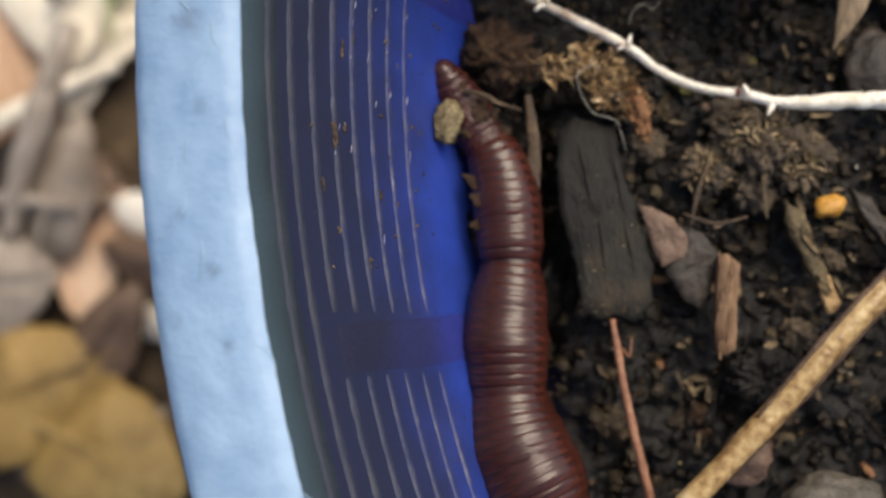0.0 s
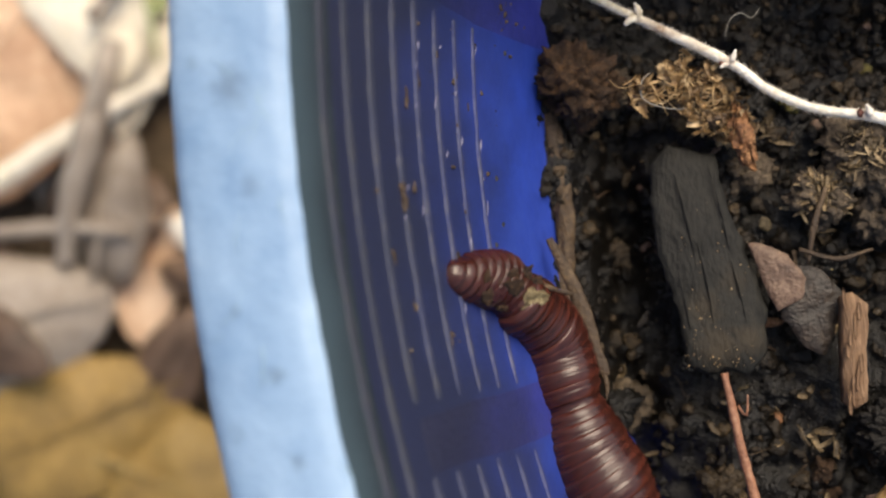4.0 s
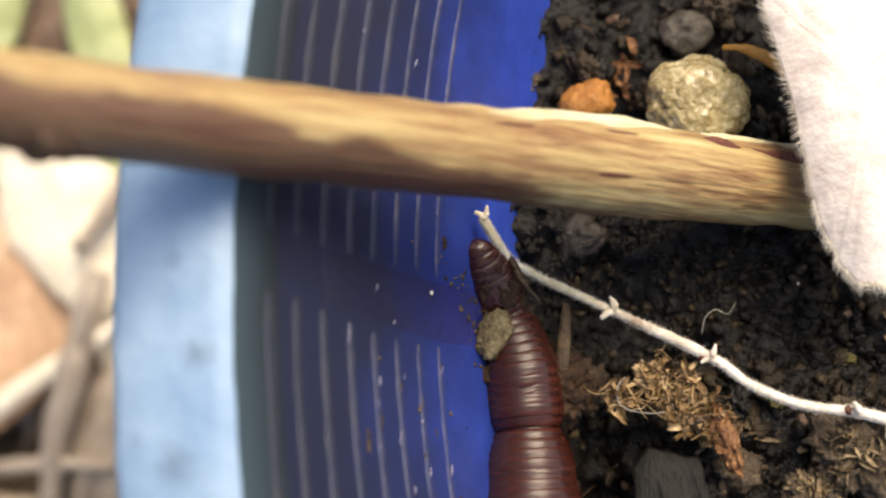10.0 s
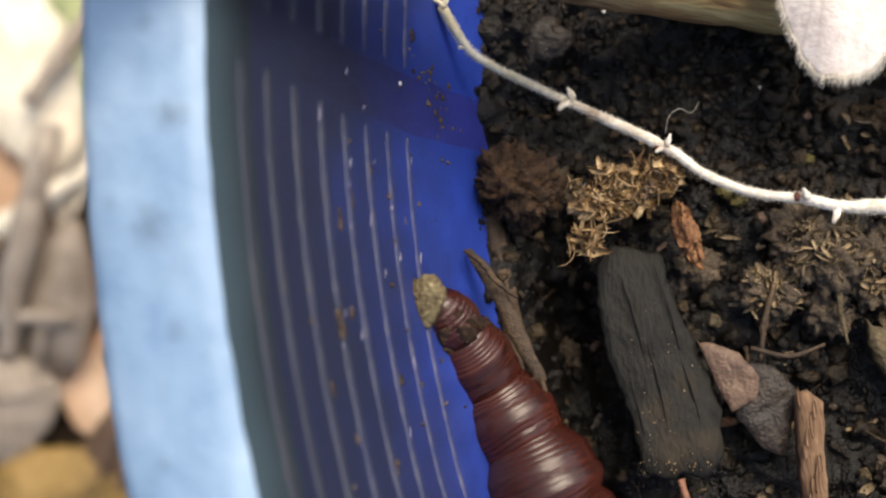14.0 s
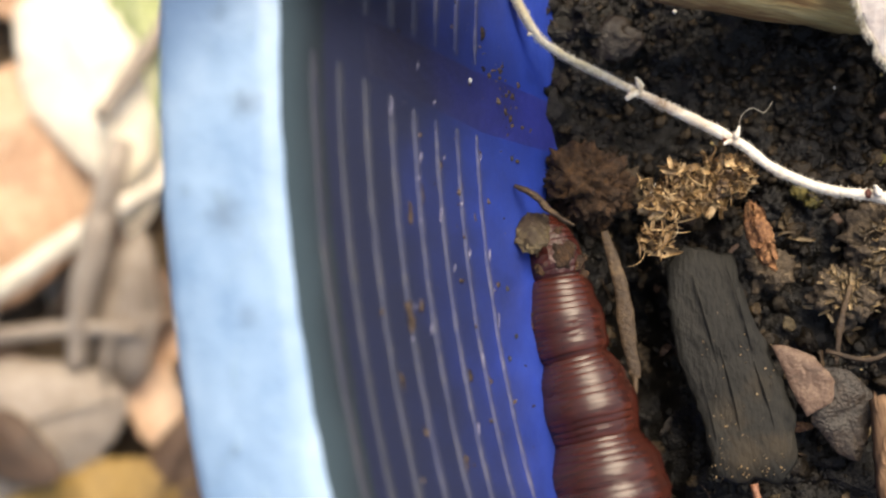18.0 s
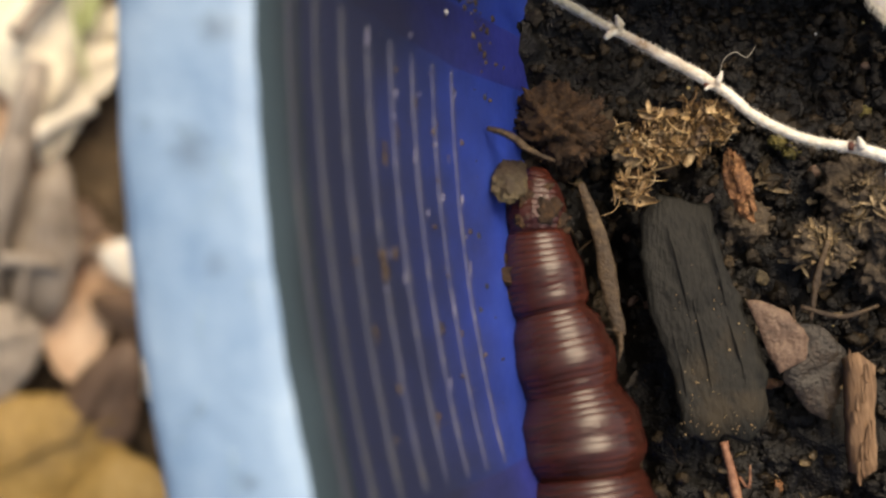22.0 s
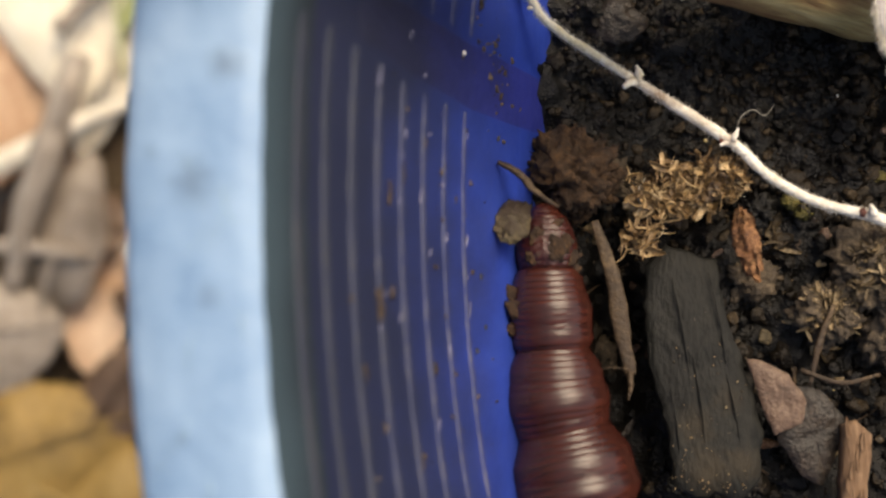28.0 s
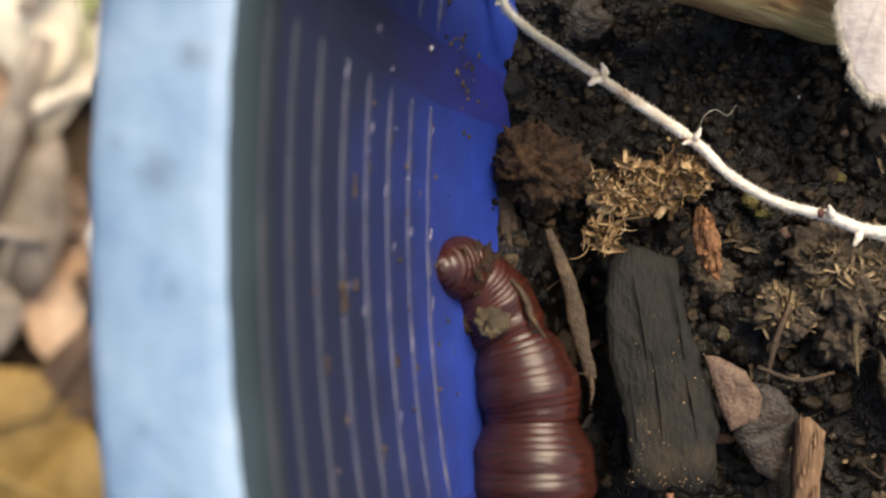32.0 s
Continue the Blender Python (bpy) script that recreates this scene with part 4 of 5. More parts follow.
for k in range(110):
    part("pale_fleck", pebble((rnd.uniform(15.4, 20.8), 4.2 + 13 * rnd.random() ** 2.4, 0.26), (0.025 + 0.075 * rnd.random() ** 2, rnd.uniform(0.03, 0.1), 0.05), k, 0.3, 2), rnd.choice((M_DULL, M_STRAW, M_FIBRE)), chip)
solo("bark_flake", slab([(20.8, 13.7), (21.9, 13.6), (23.8, 12.6), (25.0, 10.6), (24.6, 9.1), (22.7, 8.2), (21.9, 9.9)], 0.7, 0.35, 6, 0.15, 0.2, 1.0, 8, (0.05, 0.03), 0.12), M_PINK, (22.5, 11, 0.2), "pinkish brown flake of bark beside the charred chip", "bark flake")
solo("bark_flake", slab([(23.6, 11.9), (26.0, 11.6), (27.6, 9.8), (28.4, 8.0), (27.2, 6.9), (26.2, 4.6), (24.6, 5.4), (23.0, 7.8)], -0.15, 0.35, 6, 0.1, 0.25, 1.0, 9, (-0.04, 0.05), 0.16), M_GREYCHIP, (24.5, 7.5, -0.6), "grey brown bark flake partly under a pink one", "bark flake")
split = thing("wood_chip", (28, 5, -0.1), "short split brown wood chip lying on the soil", "wood chip", "wood chips")
part("chip_body", slab([(27.4, 9.1), (28.3, 9.4), (29.4, 8.5), (28.9, 5.0), (28.7, 0.9), (27.8, 0.5), (26.9, 0.9), (27.1, 5.0)], 1.2, 1.3, 7, 0.25, 0.16, 1.0, 10, (0, 0.02), 0.14, 0.08, 1.5), M_CHIP, split)
for k in range(9):
    u = k / 8
    part("splinter", shred((27.2 + 0.35 * (k % 4) + 0.3 * u, 1.0 + 7.8 * u, 1.5), loose.uniform(1.0, 2.4), 0.28, 0.3, 1.53 + loose.gauss(0, 0.06), loose.gauss(0, 0.05), loose.gauss(0, 0.3), k, 0.12), M_CHIP, split)
mossy = thing("wood_chip", (35.5, 9.5, -0.6), "splintered mossy wood chip with a pale end", "wood chip", "wood chips")
part("chip_body", slab([(33.4, 14.2), (35.3, 13.2), (36.3, 9.0), (37.6, 6.4), (36.7, 5.4), (35.4, 7.6), (34.0, 10.5)], 0.4, 1.0, 7, 0.3, 0.25, 0.9, 11, (0, 0.02), 0.45, 0.1, 1.9), M_CHIP2, mossy)
part("pale_end", slab([(36.2, 7.6), (37.1, 7.4), (37.9, 5.0), (37.5, 4.2), (36.9, 4.0), (36.4, 5.2)], 0.62, 0.7, 5, 0.15, 0.15, 0.8, 12, (0, 0), 0.2, 0.08, 1.9), M_STICK2, mossy, "pale broken end")
for k in range(12):
    u = loose.random()
    part("splinter", shred((34.2 + 2.6 * u + loose.gauss(0, 0.35), 13.4 - 7.2 * u, 0.85), loose.uniform(0.9, 2.2), loose.uniform(0.2, 0.45), loose.choice((-0.5, 0.5)), 1.95 + loose.gauss(0, 0.2), loose.gauss(0, 0.1), loose.gauss(0, 0.4), k, 0.12), loose.choice((M_CHIP2, M_DULL, M_STICK2)), mossy)
solo("wood_chip", slab([(39.4, 15.4), (41.0, 14.2), (44.5, 8.6), (43.2, 8.6), (40.2, 12.6)], 0.2, 0.9, 5, 0.2, 0.2, 1.0, 12, (0, 0), 0.2, 0.07, 2.1), M_GREYCHIP, (41.5, 12, -0.6), "grey splinter of wood lying on the soil", "wood chip")
solo("amber_grain", pebble((37.4, 13.5, 0.3), (1.35, 1.0, 0.9), 5, 0.2, 3, 0.4), M_AMBER, (37.4, 13.5, -0.6), "small amber yellow grain on the soil", "grain")
stick2 = thing("broken_stem", (34, -1, 2), "pale brown broken stem lying over the soil", "stem")
part("stem", tube([(48, 13.0, 2.6), (41.2, 6.3, 3.0), (36.0, 1.0, 3.2), (30.5, -5.2, 2.6), (22, -14.0, 1.4)], [1.2, 1.15, 1.1, 1.08, 1.0], 20, 90, 0.05, 3, 4), M_STEM, stick2)
part("peeled_bark", tube([(46.0, 10.2, 2.9), (39.6, 3.3, 3.1), (34.0, -2.7, 3.1), (27.6, -9.6, 2.2)], [0.25, 0.42, 0.45, 0.25], 8, 70, 0.14, 2, 5, 0.7), M_BROWNBARK, stick2, "dark brown strip of peeling bark")
part("peeled_bark", tube([(45.6, 11.6, 3.3), (40.3, 6.6, 3.5), (35.2, 1.4, 3.7), (29.8, -4.8, 3.2)], [0.2, 0.42, 0.4, 0.2], 8, 70, 0.14, 2, 6, 0.7), M_BROWNBARK, stick2, "dark brown strip of peeling bark")
solo("rootlet", tube([(18.2, 3.7, 0.7), (18.5, 1.6, 0.8), (19.0, -1.8, 0.6), (19.9, -6.2, 0.2), (21.4, -13, -0.4), (22, -19, -1)], [0.32, 0.36, 0.4, 0.42, 0.4, 0.35], 9, 40, 0.18, 0.8, 5), M_THIN, (19, -2, 0), "thin reddish brown rootlet lying on the soil", "rootlet")
solo("rootlet", tube([(19.0, 1.2, 0.9), (19.5, 0.4, 1.4), (19.7, 2.0, 1.6)], [0.12, 0.1, 0.05], 6, 8), M_THIN, (19.2, 1, 0.5), "tiny curled reddish rootlet", "rootlet")
solo("soil_clod", pebble((32, -1.2, -1.6), (3.4, 2.4, 1.5), 6, 0.36, 5, 0.25, 0, 0.3), M_CRUMB, (32, -1.2, -2.8), "broad dark crumbly clod half sunk in the soil", "clod", "soil clods")
solo("grey_pebble", pebble((36.8, -12.4, -0.9), (4.3, 2.9, 2.0), 7, 0.2, 4, 0.1, 0.1), M_GREY, (36.8, -12.4, -2.6), "grey brown rough pebble half sunk in the soil", "pebble")
solo("grey_pebble", pebble((29.5, -8.4, -1.2), (2.6, 2.0, 1.5), 8, 0.2, 4, 0.7), M_PINK, (29.5, -8.4, -2.4), "reddish brown pebble beside a stem", "pebble")
solo("grey_pebble", pebble((44.6, -3.0, -0.8), (2.6, 2.2, 1.6), 9, 0.2, 4, 0.7), M_GREY, (44.6, -3, -2.2), "grey pebble on the soil", "pebble")
solo("grey_pebble", pebble((42.4, 26.0, -0.2), (3.0, 3.6, 1.4), 10, 0.16, 4, 0.1, 0.12), M_GREYCHIP, (42.4, 26, -1.8), "smooth brown grey pebble beside a bark strip", "pebble")
solo("grey_pebble", pebble((11.9, 39.3, -1.8), (2.5, 2.0, 1.6), 11, 0.2, 4, 0.2, 0.2), M_GREYCHIP, (11.9, 39.3, -3.2), "dark brown pebble on the soil under the stick", "pebble")
solo("grey_pebble", pebble((22.8, 56.1, -2.2), (2.2, 2.0, 1.7), 12, 0.18, 4, 0.3, 0.2), M_GREY, (22.8, 56.1, -3.6), "grey glinting pebble by the tan one", "pebble")
solo("tan_pebble", pebble((22.6, 49.1, -0.9), (4.4, 4.3, 3.4), 13, 0.10, 5, 0.3, 0.09, 0.018), M_STONE, (22.6, 49.1, -4), "rounded tan crystalline pebble on the soil", "pebble", smooth=False)
solo("orange_pebble", pebble((13.9, 50.3, -0.9), (2.4, 1.9, 1.6), 14, 0.14, 4, 0.5, 0.1, 0.08), M_ORANGE, (13.9, 50.3, -3.2), "small orange clay pebble on the soil", "pebble")
rusty = thing("rust_flake", (17.2, 52.4, -3.2), "rusty torn plant fibres between two pebbles", "flake")
for k in range(9):
    x, y = 17.2 + loose.gauss(0, 0.7), 52.2 + loose.gauss(0, 1.1)
    part("scale", shred((x, y, soil_z(x, y) + 0.45), loose.uniform(1.4, 3.0), loose.uniform(0.3, 0.9), loose.choice((-1.4, 0.8, 1.4)), 1.9 + loose.gauss(0, 0.7), loose.gauss(0, 0.3), loose.gauss(0, 0.5), k, 0.1), M_RUST, rusty)
solo("straw", tube([(25.4, 53.7, -0.4), (27.4, 52.9, 0.4), (29.6, 50.8, 0.8), (32, 48, 1.0)], [0.2, 0.5, 0.55, 0.5], 8, 20, 0.15, 1, 6, 0.45), M_AMBER, (27, 52.8, -0.8), "orange dry straw sticking out beneath the leaf", "straw")
solo("bark_strip", slab([(38.8, 38.0), (40.4, 38.0), (43.0, 37.5), (42.4, 34.0), (41.0, 30.8), (39.2, 28.5), (37.8, 26.8), (38.4, 30.4), (38.6, 34.0)], 2.4, 0.9, 7, 0.5, 0.3, 1.6, 15, (0, 0.06), 0.25, 0.10, 1.3), M_TAN, (40, 33, 0.6), "curled weathered tan bark strip beside the pale leaf", "bark strip")
ball = thing("soil_ball", (8.5, 27.3, -2.4), "brown crumbly ball of fibrous soil against the tub wall", "clod")
BALL = pebble((8.5, 27.3, -0.4), (3.2, 2.7, 2.2), 16, 0.4, 5, 0, 0, 0.35)
part("core", BALL, M_BALL, ball)
fuzz = []
for k in range(700):
    q = Vector(rnd.choice(BALL[0]))
    if q.z > -0.8:
        d = (q - Vector((8.5, 27.3, -0.8))).normalized()
        e = q + d * rnd.uniform(0.03, 0.2) + Vector((rnd.gauss(0, 0.13), rnd.gauss(0, 0.13), rnd.gauss(0, 0.06)))
        fuzz.append(tube([tuple(q), tuple((q + e) / 2), tuple(e)], [0.04, 0.035, 0.012], 4, 4))
part("fuzz", joined(fuzz), M_BALL, ball, "short brown fibres")
rust = thing("rust_flake", (20.8, 22.0, 0.4), "rust brown crumbly flake beside the fibre clump", "flake")
part("core", pebble((20.8, 22.1, 1.2), (0.85, 2.3, 0.75), 17, 0.28, 4, 0.2, 0.1, 0.14), M_RUST, rust)
for k in range(12):
    u = rnd.uniform(-1, 1)
    part("scale", shred((20.8 - 0.45 * u + rnd.gauss(0, 0.3), 22.1 + 2.0 * u, 1.75 - 0.3 * abs(u)), rnd.uniform(0.8, 1.7), rnd.uniform(0.4, 0.8), rnd.choice((-1.2, 0.8, 1.2)), 1.75 + rnd.gauss(0, 0.4), rnd.gauss(0, 0.25), rnd.gauss(0, 0.4), k), M_RUST, rust)
part("point", shred((21.3, 19.9, 1.1), 1.8, 0.7, 0.9, 1.8, 0.2, 0.3, 40, 0.2), M_RUST, rust)
for x, y in ((24.7, 25.4), (25.6, 24.6), (31.6, 27.4)):
    solo("moss_tuft", pebble((x, y, soil_z(x, y) + 0.35), (0.65, 0.5, 0.45), x, 0.3, 4, x, 0, 0.35), M_MOSS, (x, y, soil_z(x, y) - 0.1), "small yellow green tuft of moss on the soil", "moss", "moss tufts")
for x, y, z, sx_, sy_, sz_, words in ((31.0, 20.0, -0.2, 3.6, 3.0, 2.0, "broad crumbly brown clod on the soil, shaggy with rotting scraps"), (27.0, 17.2, -0.8, 2.2, 2.0, 1.4, "grey brown clod on the soil"), (35.0, 18.0, -0.5, 2.4, 2.8, 1.6, "crumbly brown clod on the soil, shaggy with rotting scraps")):
    clod = thing("soil_clod", (x, y, z - 1.5), words, "clod", "soil clods")
    part("core", pebble((x, y, z), (sx_, sy_, sz_), x, 0.36, 5, 0.4, 0, 0.38), M_MATTED, clod)
    for k in range(int(26 * sx_)):
        u, v = rnd.uniform(-0.8, 0.8), rnd.uniform(-0.8, 0.8)
        h = z + sz_ * math.sqrt(max(0.1, 1 - 0.9 * (u * u + v * v))) + 0.1
        part("scrap", shred((x + u * sx_, y + v * sy_, h), rnd.uniform(0.6, 1.9), rnd.uniform(0.15, 0.5), rnd.choice((-1, 1)) * rnd.uniform(0.4, 2.2), rnd.uniform(0, 6.3), rnd.gauss(0, 0.4), rnd.gauss(0, 0.5), k), M_DULL, clod)
solo("straw", tube([(27.0, 17.6, 1.0), (25.9, 14.8, 0.9), (25.2, 11.8, 0.7)], [0.22, 0.28, 0.15], 7, 14, 0.2, 0.8, 7, 0.6), M_STRAW, (26, 15, 0.5), "short brown straw leaning on a clod", "straw")
solo("straw", tube([(31.8, 18.2, 1.2), (31.6, 15.0, 1.0), (31.9, 12.4, 0.6)], [0.3, 0.26, 0.12], 7, 14, 0.2, 0.8, 8, 0.6), M_CHIP2, (31.7, 15, 0.5), "short olive straw lying on a clod", "straw")
solo("straw", tube([(24.6, 12.9, 0.8), (27.4, 12.0, 0.9), (30.2, 12.6, 0.6)], [0.16, 0.22, 0.12], 7, 14, 0.2, 0.8, 9, 0.6), M_STRAW, (27.4, 12.2, 0.3), "thin brown straw lying on the soil", "straw")
solo("rotten_bark", slab([(5.4, 27.2), (6.4, 26.8), (7.2, 23.0), (7.6, 17.0), (7.4, 12.6), (6.4, 8.6), (5.6, 9.0), (6.2, 14.0), (5.6, 20.0)], -1.4, 1.0, 6, 0.3, 0.3, 0.9, 21, (0, 0), 0.3, 0.09, 1.6), M_STRAW, (6.5, 18, -2.4), "narrow dark rotten bark strip against the tub wall", "bark strip")

for k in range(150):
    x, y = loose.uniform(22, 47), loose.uniform(-4, 32)
    if k > 115:
        x, y = loose.uniform(9, 30), loose.uniform(-12, 58)
    if (13 < x < 22 and 3 < y < 23) or in_hollow(x, y) or math.hypot(x - CX, y - CY) > 109:
        continue
    solo("plant_scrap", shred((x, y, soil_z(x, y) + 0.5), loose.uniform(0.6, 2.4), loose.uniform(0.25, 0.9), loose.choice((-1, 1)) * loose.uniform(0.3, 1.6), loose.uniform(0, 6.3), loose.gauss(0, 0.35), loose.gauss(0, 0.45), k, 0.12), M_DULL, (x, y, soil_z(x, y)), "small curled rotting plant scrap lying on the soil", "plant scrap", "plant scraps")

# ---- fibrous clump, nudged once ----
clump = thing("fibre_clump", (16.5, 24.5, 0.6), "tangled clump of dry brown plant fibres on the soil", "fibre clump")
TUFTS = ((13.6, 25.2, 1.2), (15.6, 27.0, 1.5), (18.0, 27.0, 1.5), (19.6, 26.4, 1.4), (15.2, 24.6, 1.3), (13.4, 22.4, 1.0), (17.4, 25.2, 1.2))
for k, (x, y, z) in enumerate(TUFTS):
    part("tuft", pebble((x, y, z - 0.45), (1.1, 1.0, 0.75), k + 30, 0.5, 4, k, 0, 0.45), M_SHRED if k % 3 == 0 else M_BALL, clump)
part("tuft", pebble((18.9, 26.6, 1.1), (1.8, 1.4, 1.1), 52, 0.4, 5, 0.5, 0, 0.5), M_SHRED, clump, "knobbly brown lump")
for k in range(250):
    x, y, z = rnd.choice(TUFTS)
    x, y, z = x + rnd.gauss(0, 0.52), y + rnd.gauss(0, 0.52), z + rnd.uniform(-0.1, 0.7)
    part("shred", shred((x, y, z), rnd.uniform(0.8, 2.5), 0.15 + 0.7 * rnd.random() ** 2.4, rnd.choice((-1, 1)) * rnd.uniform(0.3, 2.3), rnd.uniform(0, 6.3), rnd.gauss(0, 0.5), rnd.gauss(0, 0.8), k), M_SHRED, clump)
for k in range(60):
    x, y, z = rnd.choice(TUFTS)
    x, y, z, a, ln = x + rnd.gauss(0, 0.6), y + rnd.gauss(0, 0.6), z + rnd.uniform(0.2, 0.9), rnd.uniform(0, 6.3), rnd.uniform(0.8, 2.0)
    bend, e = rnd.gauss(0, 0.25), rnd.uniform(-0.2, 0.4)
    pts = [(x + math.cos(a + bend * j) * ln * j / 4, y + math.sin(a + bend * j) * ln * j / 4, z + e * ln * math.sin(j * 0.8)) for j in range(5)]
    w = rnd.choice((0.025, 0.035, 0.05, 0.07))
    part("fibre", tube(pts, [w, w * 1.1, w * 0.9, w * 0.4], 5, 9, 0.2, 0.6, k, rnd.choice((0.4, 0.7, 1.0))), M_SHRED, clump)
thread = solo("root_thread", tube([(17.6, 24.4, 2.6), (16.6, 24.6, 3.0), (15.5, 23.9, 2.9), (15.7, 22.2, 2.4), (16.6, 20.6, 1.9), (18.4, 19.9, 1.5), (18.9, 18.6, 1.0), (19.2, 16.9, 0.7)], [0.04, 0.045, 0.05, 0.05, 0.045, 0.045, 0.04, 0.02], 6, 60), M_ROOT, (17, 21, 0.6), "fine white curly root thread", "root thread")
solo("root_thread", tube([(20.2, 30.0, 1.4), (20.6, 31.2, 1.5), (21.5, 31.8, 1.4), (22.4, 31.4, 1.2), (23.2, 32.3, 0.9)], [0.02, 0.03, 0.032, 0.028, 0.015], 6, 40), M_ROOT, (22.5, 32.4, -0.4), "fine pale curled root thread by the twig", "root thread")

# ---- leaf litter on the ground beside the tub ----
def dead_leaf(x, y, length, width, turn, mat, label, lift=6.0, dome=3.0, seed=0.0, group="dead leaves", name="dead_leaf", cat="leaf"):
    out = []
    for k in range(22):
        a = 2 * math.pi * k / 22
        u = math.cos(a) * length / 2
        v = math.sin(a) * width / 2 * (1 - 0.35 * math.cos(a)) * (0.92 + 0.16 * nz(k, seed, 0, 2.3))
        out.append((x + u * math.cos(turn) - v * math.sin(turn), y + u * math.sin(turn) + v * math.cos(turn)))
    at = (x, y, FLOOR + lift - 0.8)
    ob = thing(name, at, label, cat, group)
    part("blade", slab(out, FLOOR + lift, 0.7, 6, dome, 1.2, 9, seed, (rnd.uniform(-0.2, 0.2), rnd.uniform(-0.2, 0.2)), 0.4), mat, ob)
    ends = [(x + s * length / 2 * math.cos(turn), y + s * length / 2 * math.sin(turn), FLOOR + lift + (0.2 if abs(s) > 0.9 else dome)) for s in (-1.25, -0.6, 0, 0.6, 0.95)]
    part("midrib", tube(ends, [0.5, 0.55, 0.5, 0.4, 0.2], 7, 20), mat, ob)
    return ob


KINDS = ((L_CREAM, "cream dry dead leaf"), (L_TAN, "tan curled dead leaf"), (L_GREY, "grey weathered dead leaf"), (L_BROWN, "brown curled dead leaf"), (L_YELLOW, "mustard yellow dead leaf"), (L_BROWN, "dark brown dead leaf"), (L_BROWN, "dark brown dead leaf"))
rnd = random.Random(21)
for k in range(95):
    x, y = rnd.uniform(-150, -28), rnd.uniform(-75, 150)
    mat, words = rnd.choice(KINDS[2:] if y < 5 else KINDS[:5] if y > 45 else KINDS)
    dead_leaf(x, y, rnd.uniform(18, 34), rnd.uniform(9, 17), rnd.uniform(0, 6.3), mat, words + " lying on the ground", rnd.uniform(1.5, 9), rnd.uniform(-2, 4), k)
dead_leaf(-97, 66, 58, 40, 0.9, L_TAN, "broad tan orange dead leaf lying on the litter", 13, 4, 201)
dead_leaf(-78, 82, 46, 26, -1.3, L_CREAM, "pale cream dead leaf lying on the litter", 15, 3, 202)
dead_leaf(-92, 18, 36, 30, 0.2, L_GREY, "rounded cupped grey brown dead leaf on the litter", 13, 6, 203)
dead_leaf(-92, 13, 20, 13, -0.5, L_BROWN, "small brown dead leaf on a grey one", 19.5, 2, 204)
dead_leaf(-80, -1, 40, 27, 0.35, L_YELLOW, "mustard yellow dead leaf lying on the litter", 12, 3, 205)
dead_leaf(-64, -13, 36, 26, -0.4, L_YELLOW, "yellow brown dead leaf lying on the litter", 11, 3, 206)
dead_leaf(-74, 38, 30, 14, 1.3, L_GREY, "grey brown narrow dead leaf standing in the litter", 12, 4, 207)
dead_leaf(-66, 8, 26, 16, 1.0, L_BROWN, "brown dead leaf lying on the litter", 9, 3, 208)
dead_leaf(-71, 115, 82, 13, 1.72, L_GREEN, "pale green grass blade among dead leaves", 17, 1, 209, "grass blades", "grass_blade", "grass")
dead_leaf(-98, 122, 44, 16, 1.0, L_GREEN, "green grass blade among dead leaves", 12, 1, 210, "grass blades", "grass_blade", "grass")
for p, r, words in (([(-112, 33, -111), (-99, 40.6, -110), (-75, 53.6, -108), (-62, 60, -110)], 2.0, "pale bare twig lying on the leaf litter"), ([(-71, 68, -109), (-75, 52, -107), (-80, 39, -110), (-83, 28, -114)], 2.6, "weathered grey stem lying on the leaf litter"), ([(-110, 34.5, -113), (-99, 34.6, -112), (-82, 34.6, -111), (-70, 33, -113)], 1.5, "thin grey bare twig lying on the leaf litter"), ([(-74, 72, -106), (-60, 94, -112), (-52, 112, -118)], 1.6, "grey twig lying on the leaf litter")):
    ob = thing("litter_twig", p[1][:2] + (p[1][2] - r,), words, "twig", "litter twigs")
    part("stem", tube(p, [r, r * 1.05, r * 0.95, r * 0.7], 10, 30, 0.15, 6, r), L_CREAM if "pale" in words else L_GREY, ob)
    x, y, z = p[1]
    part("side_stub", tube([(x, y, z), (x + 1.2 * r, y + 2.2 * r, z + r), (x + 1.6 * r, y + 4 * r, z + 1.4 * r)], [r * 0.6, r * 0.5, r * 0.35], 8, 8, 0.15, 4, r), L_CREAM if "pale" in words else L_GREY, ob)

# ---- the earthworm, in overlapping rings ----
SEGMENTS = 58
GIRTH_AT = [0, 1, 2, 4, 6, 9, 12, 16, 20, 28, 36, 44, 58]
GIRTH = [1.0, 1.5, 1.75, 2.05, 2.25, 2.5, 2.65, 2.85, 3.05, 3.45, 4.0, 4.4, 4.6]


def girth(k):
    swell = 1 + (0.28 * abs(math.sin(k * 0.255 + 0.9)) ** 0.6 - 0.215 + 0.02 * math.sin(k * 1.37)) * min(1.0, k / 6)
    return float(np.interp(k, GIRTH_AT, GIRTH)) * swell


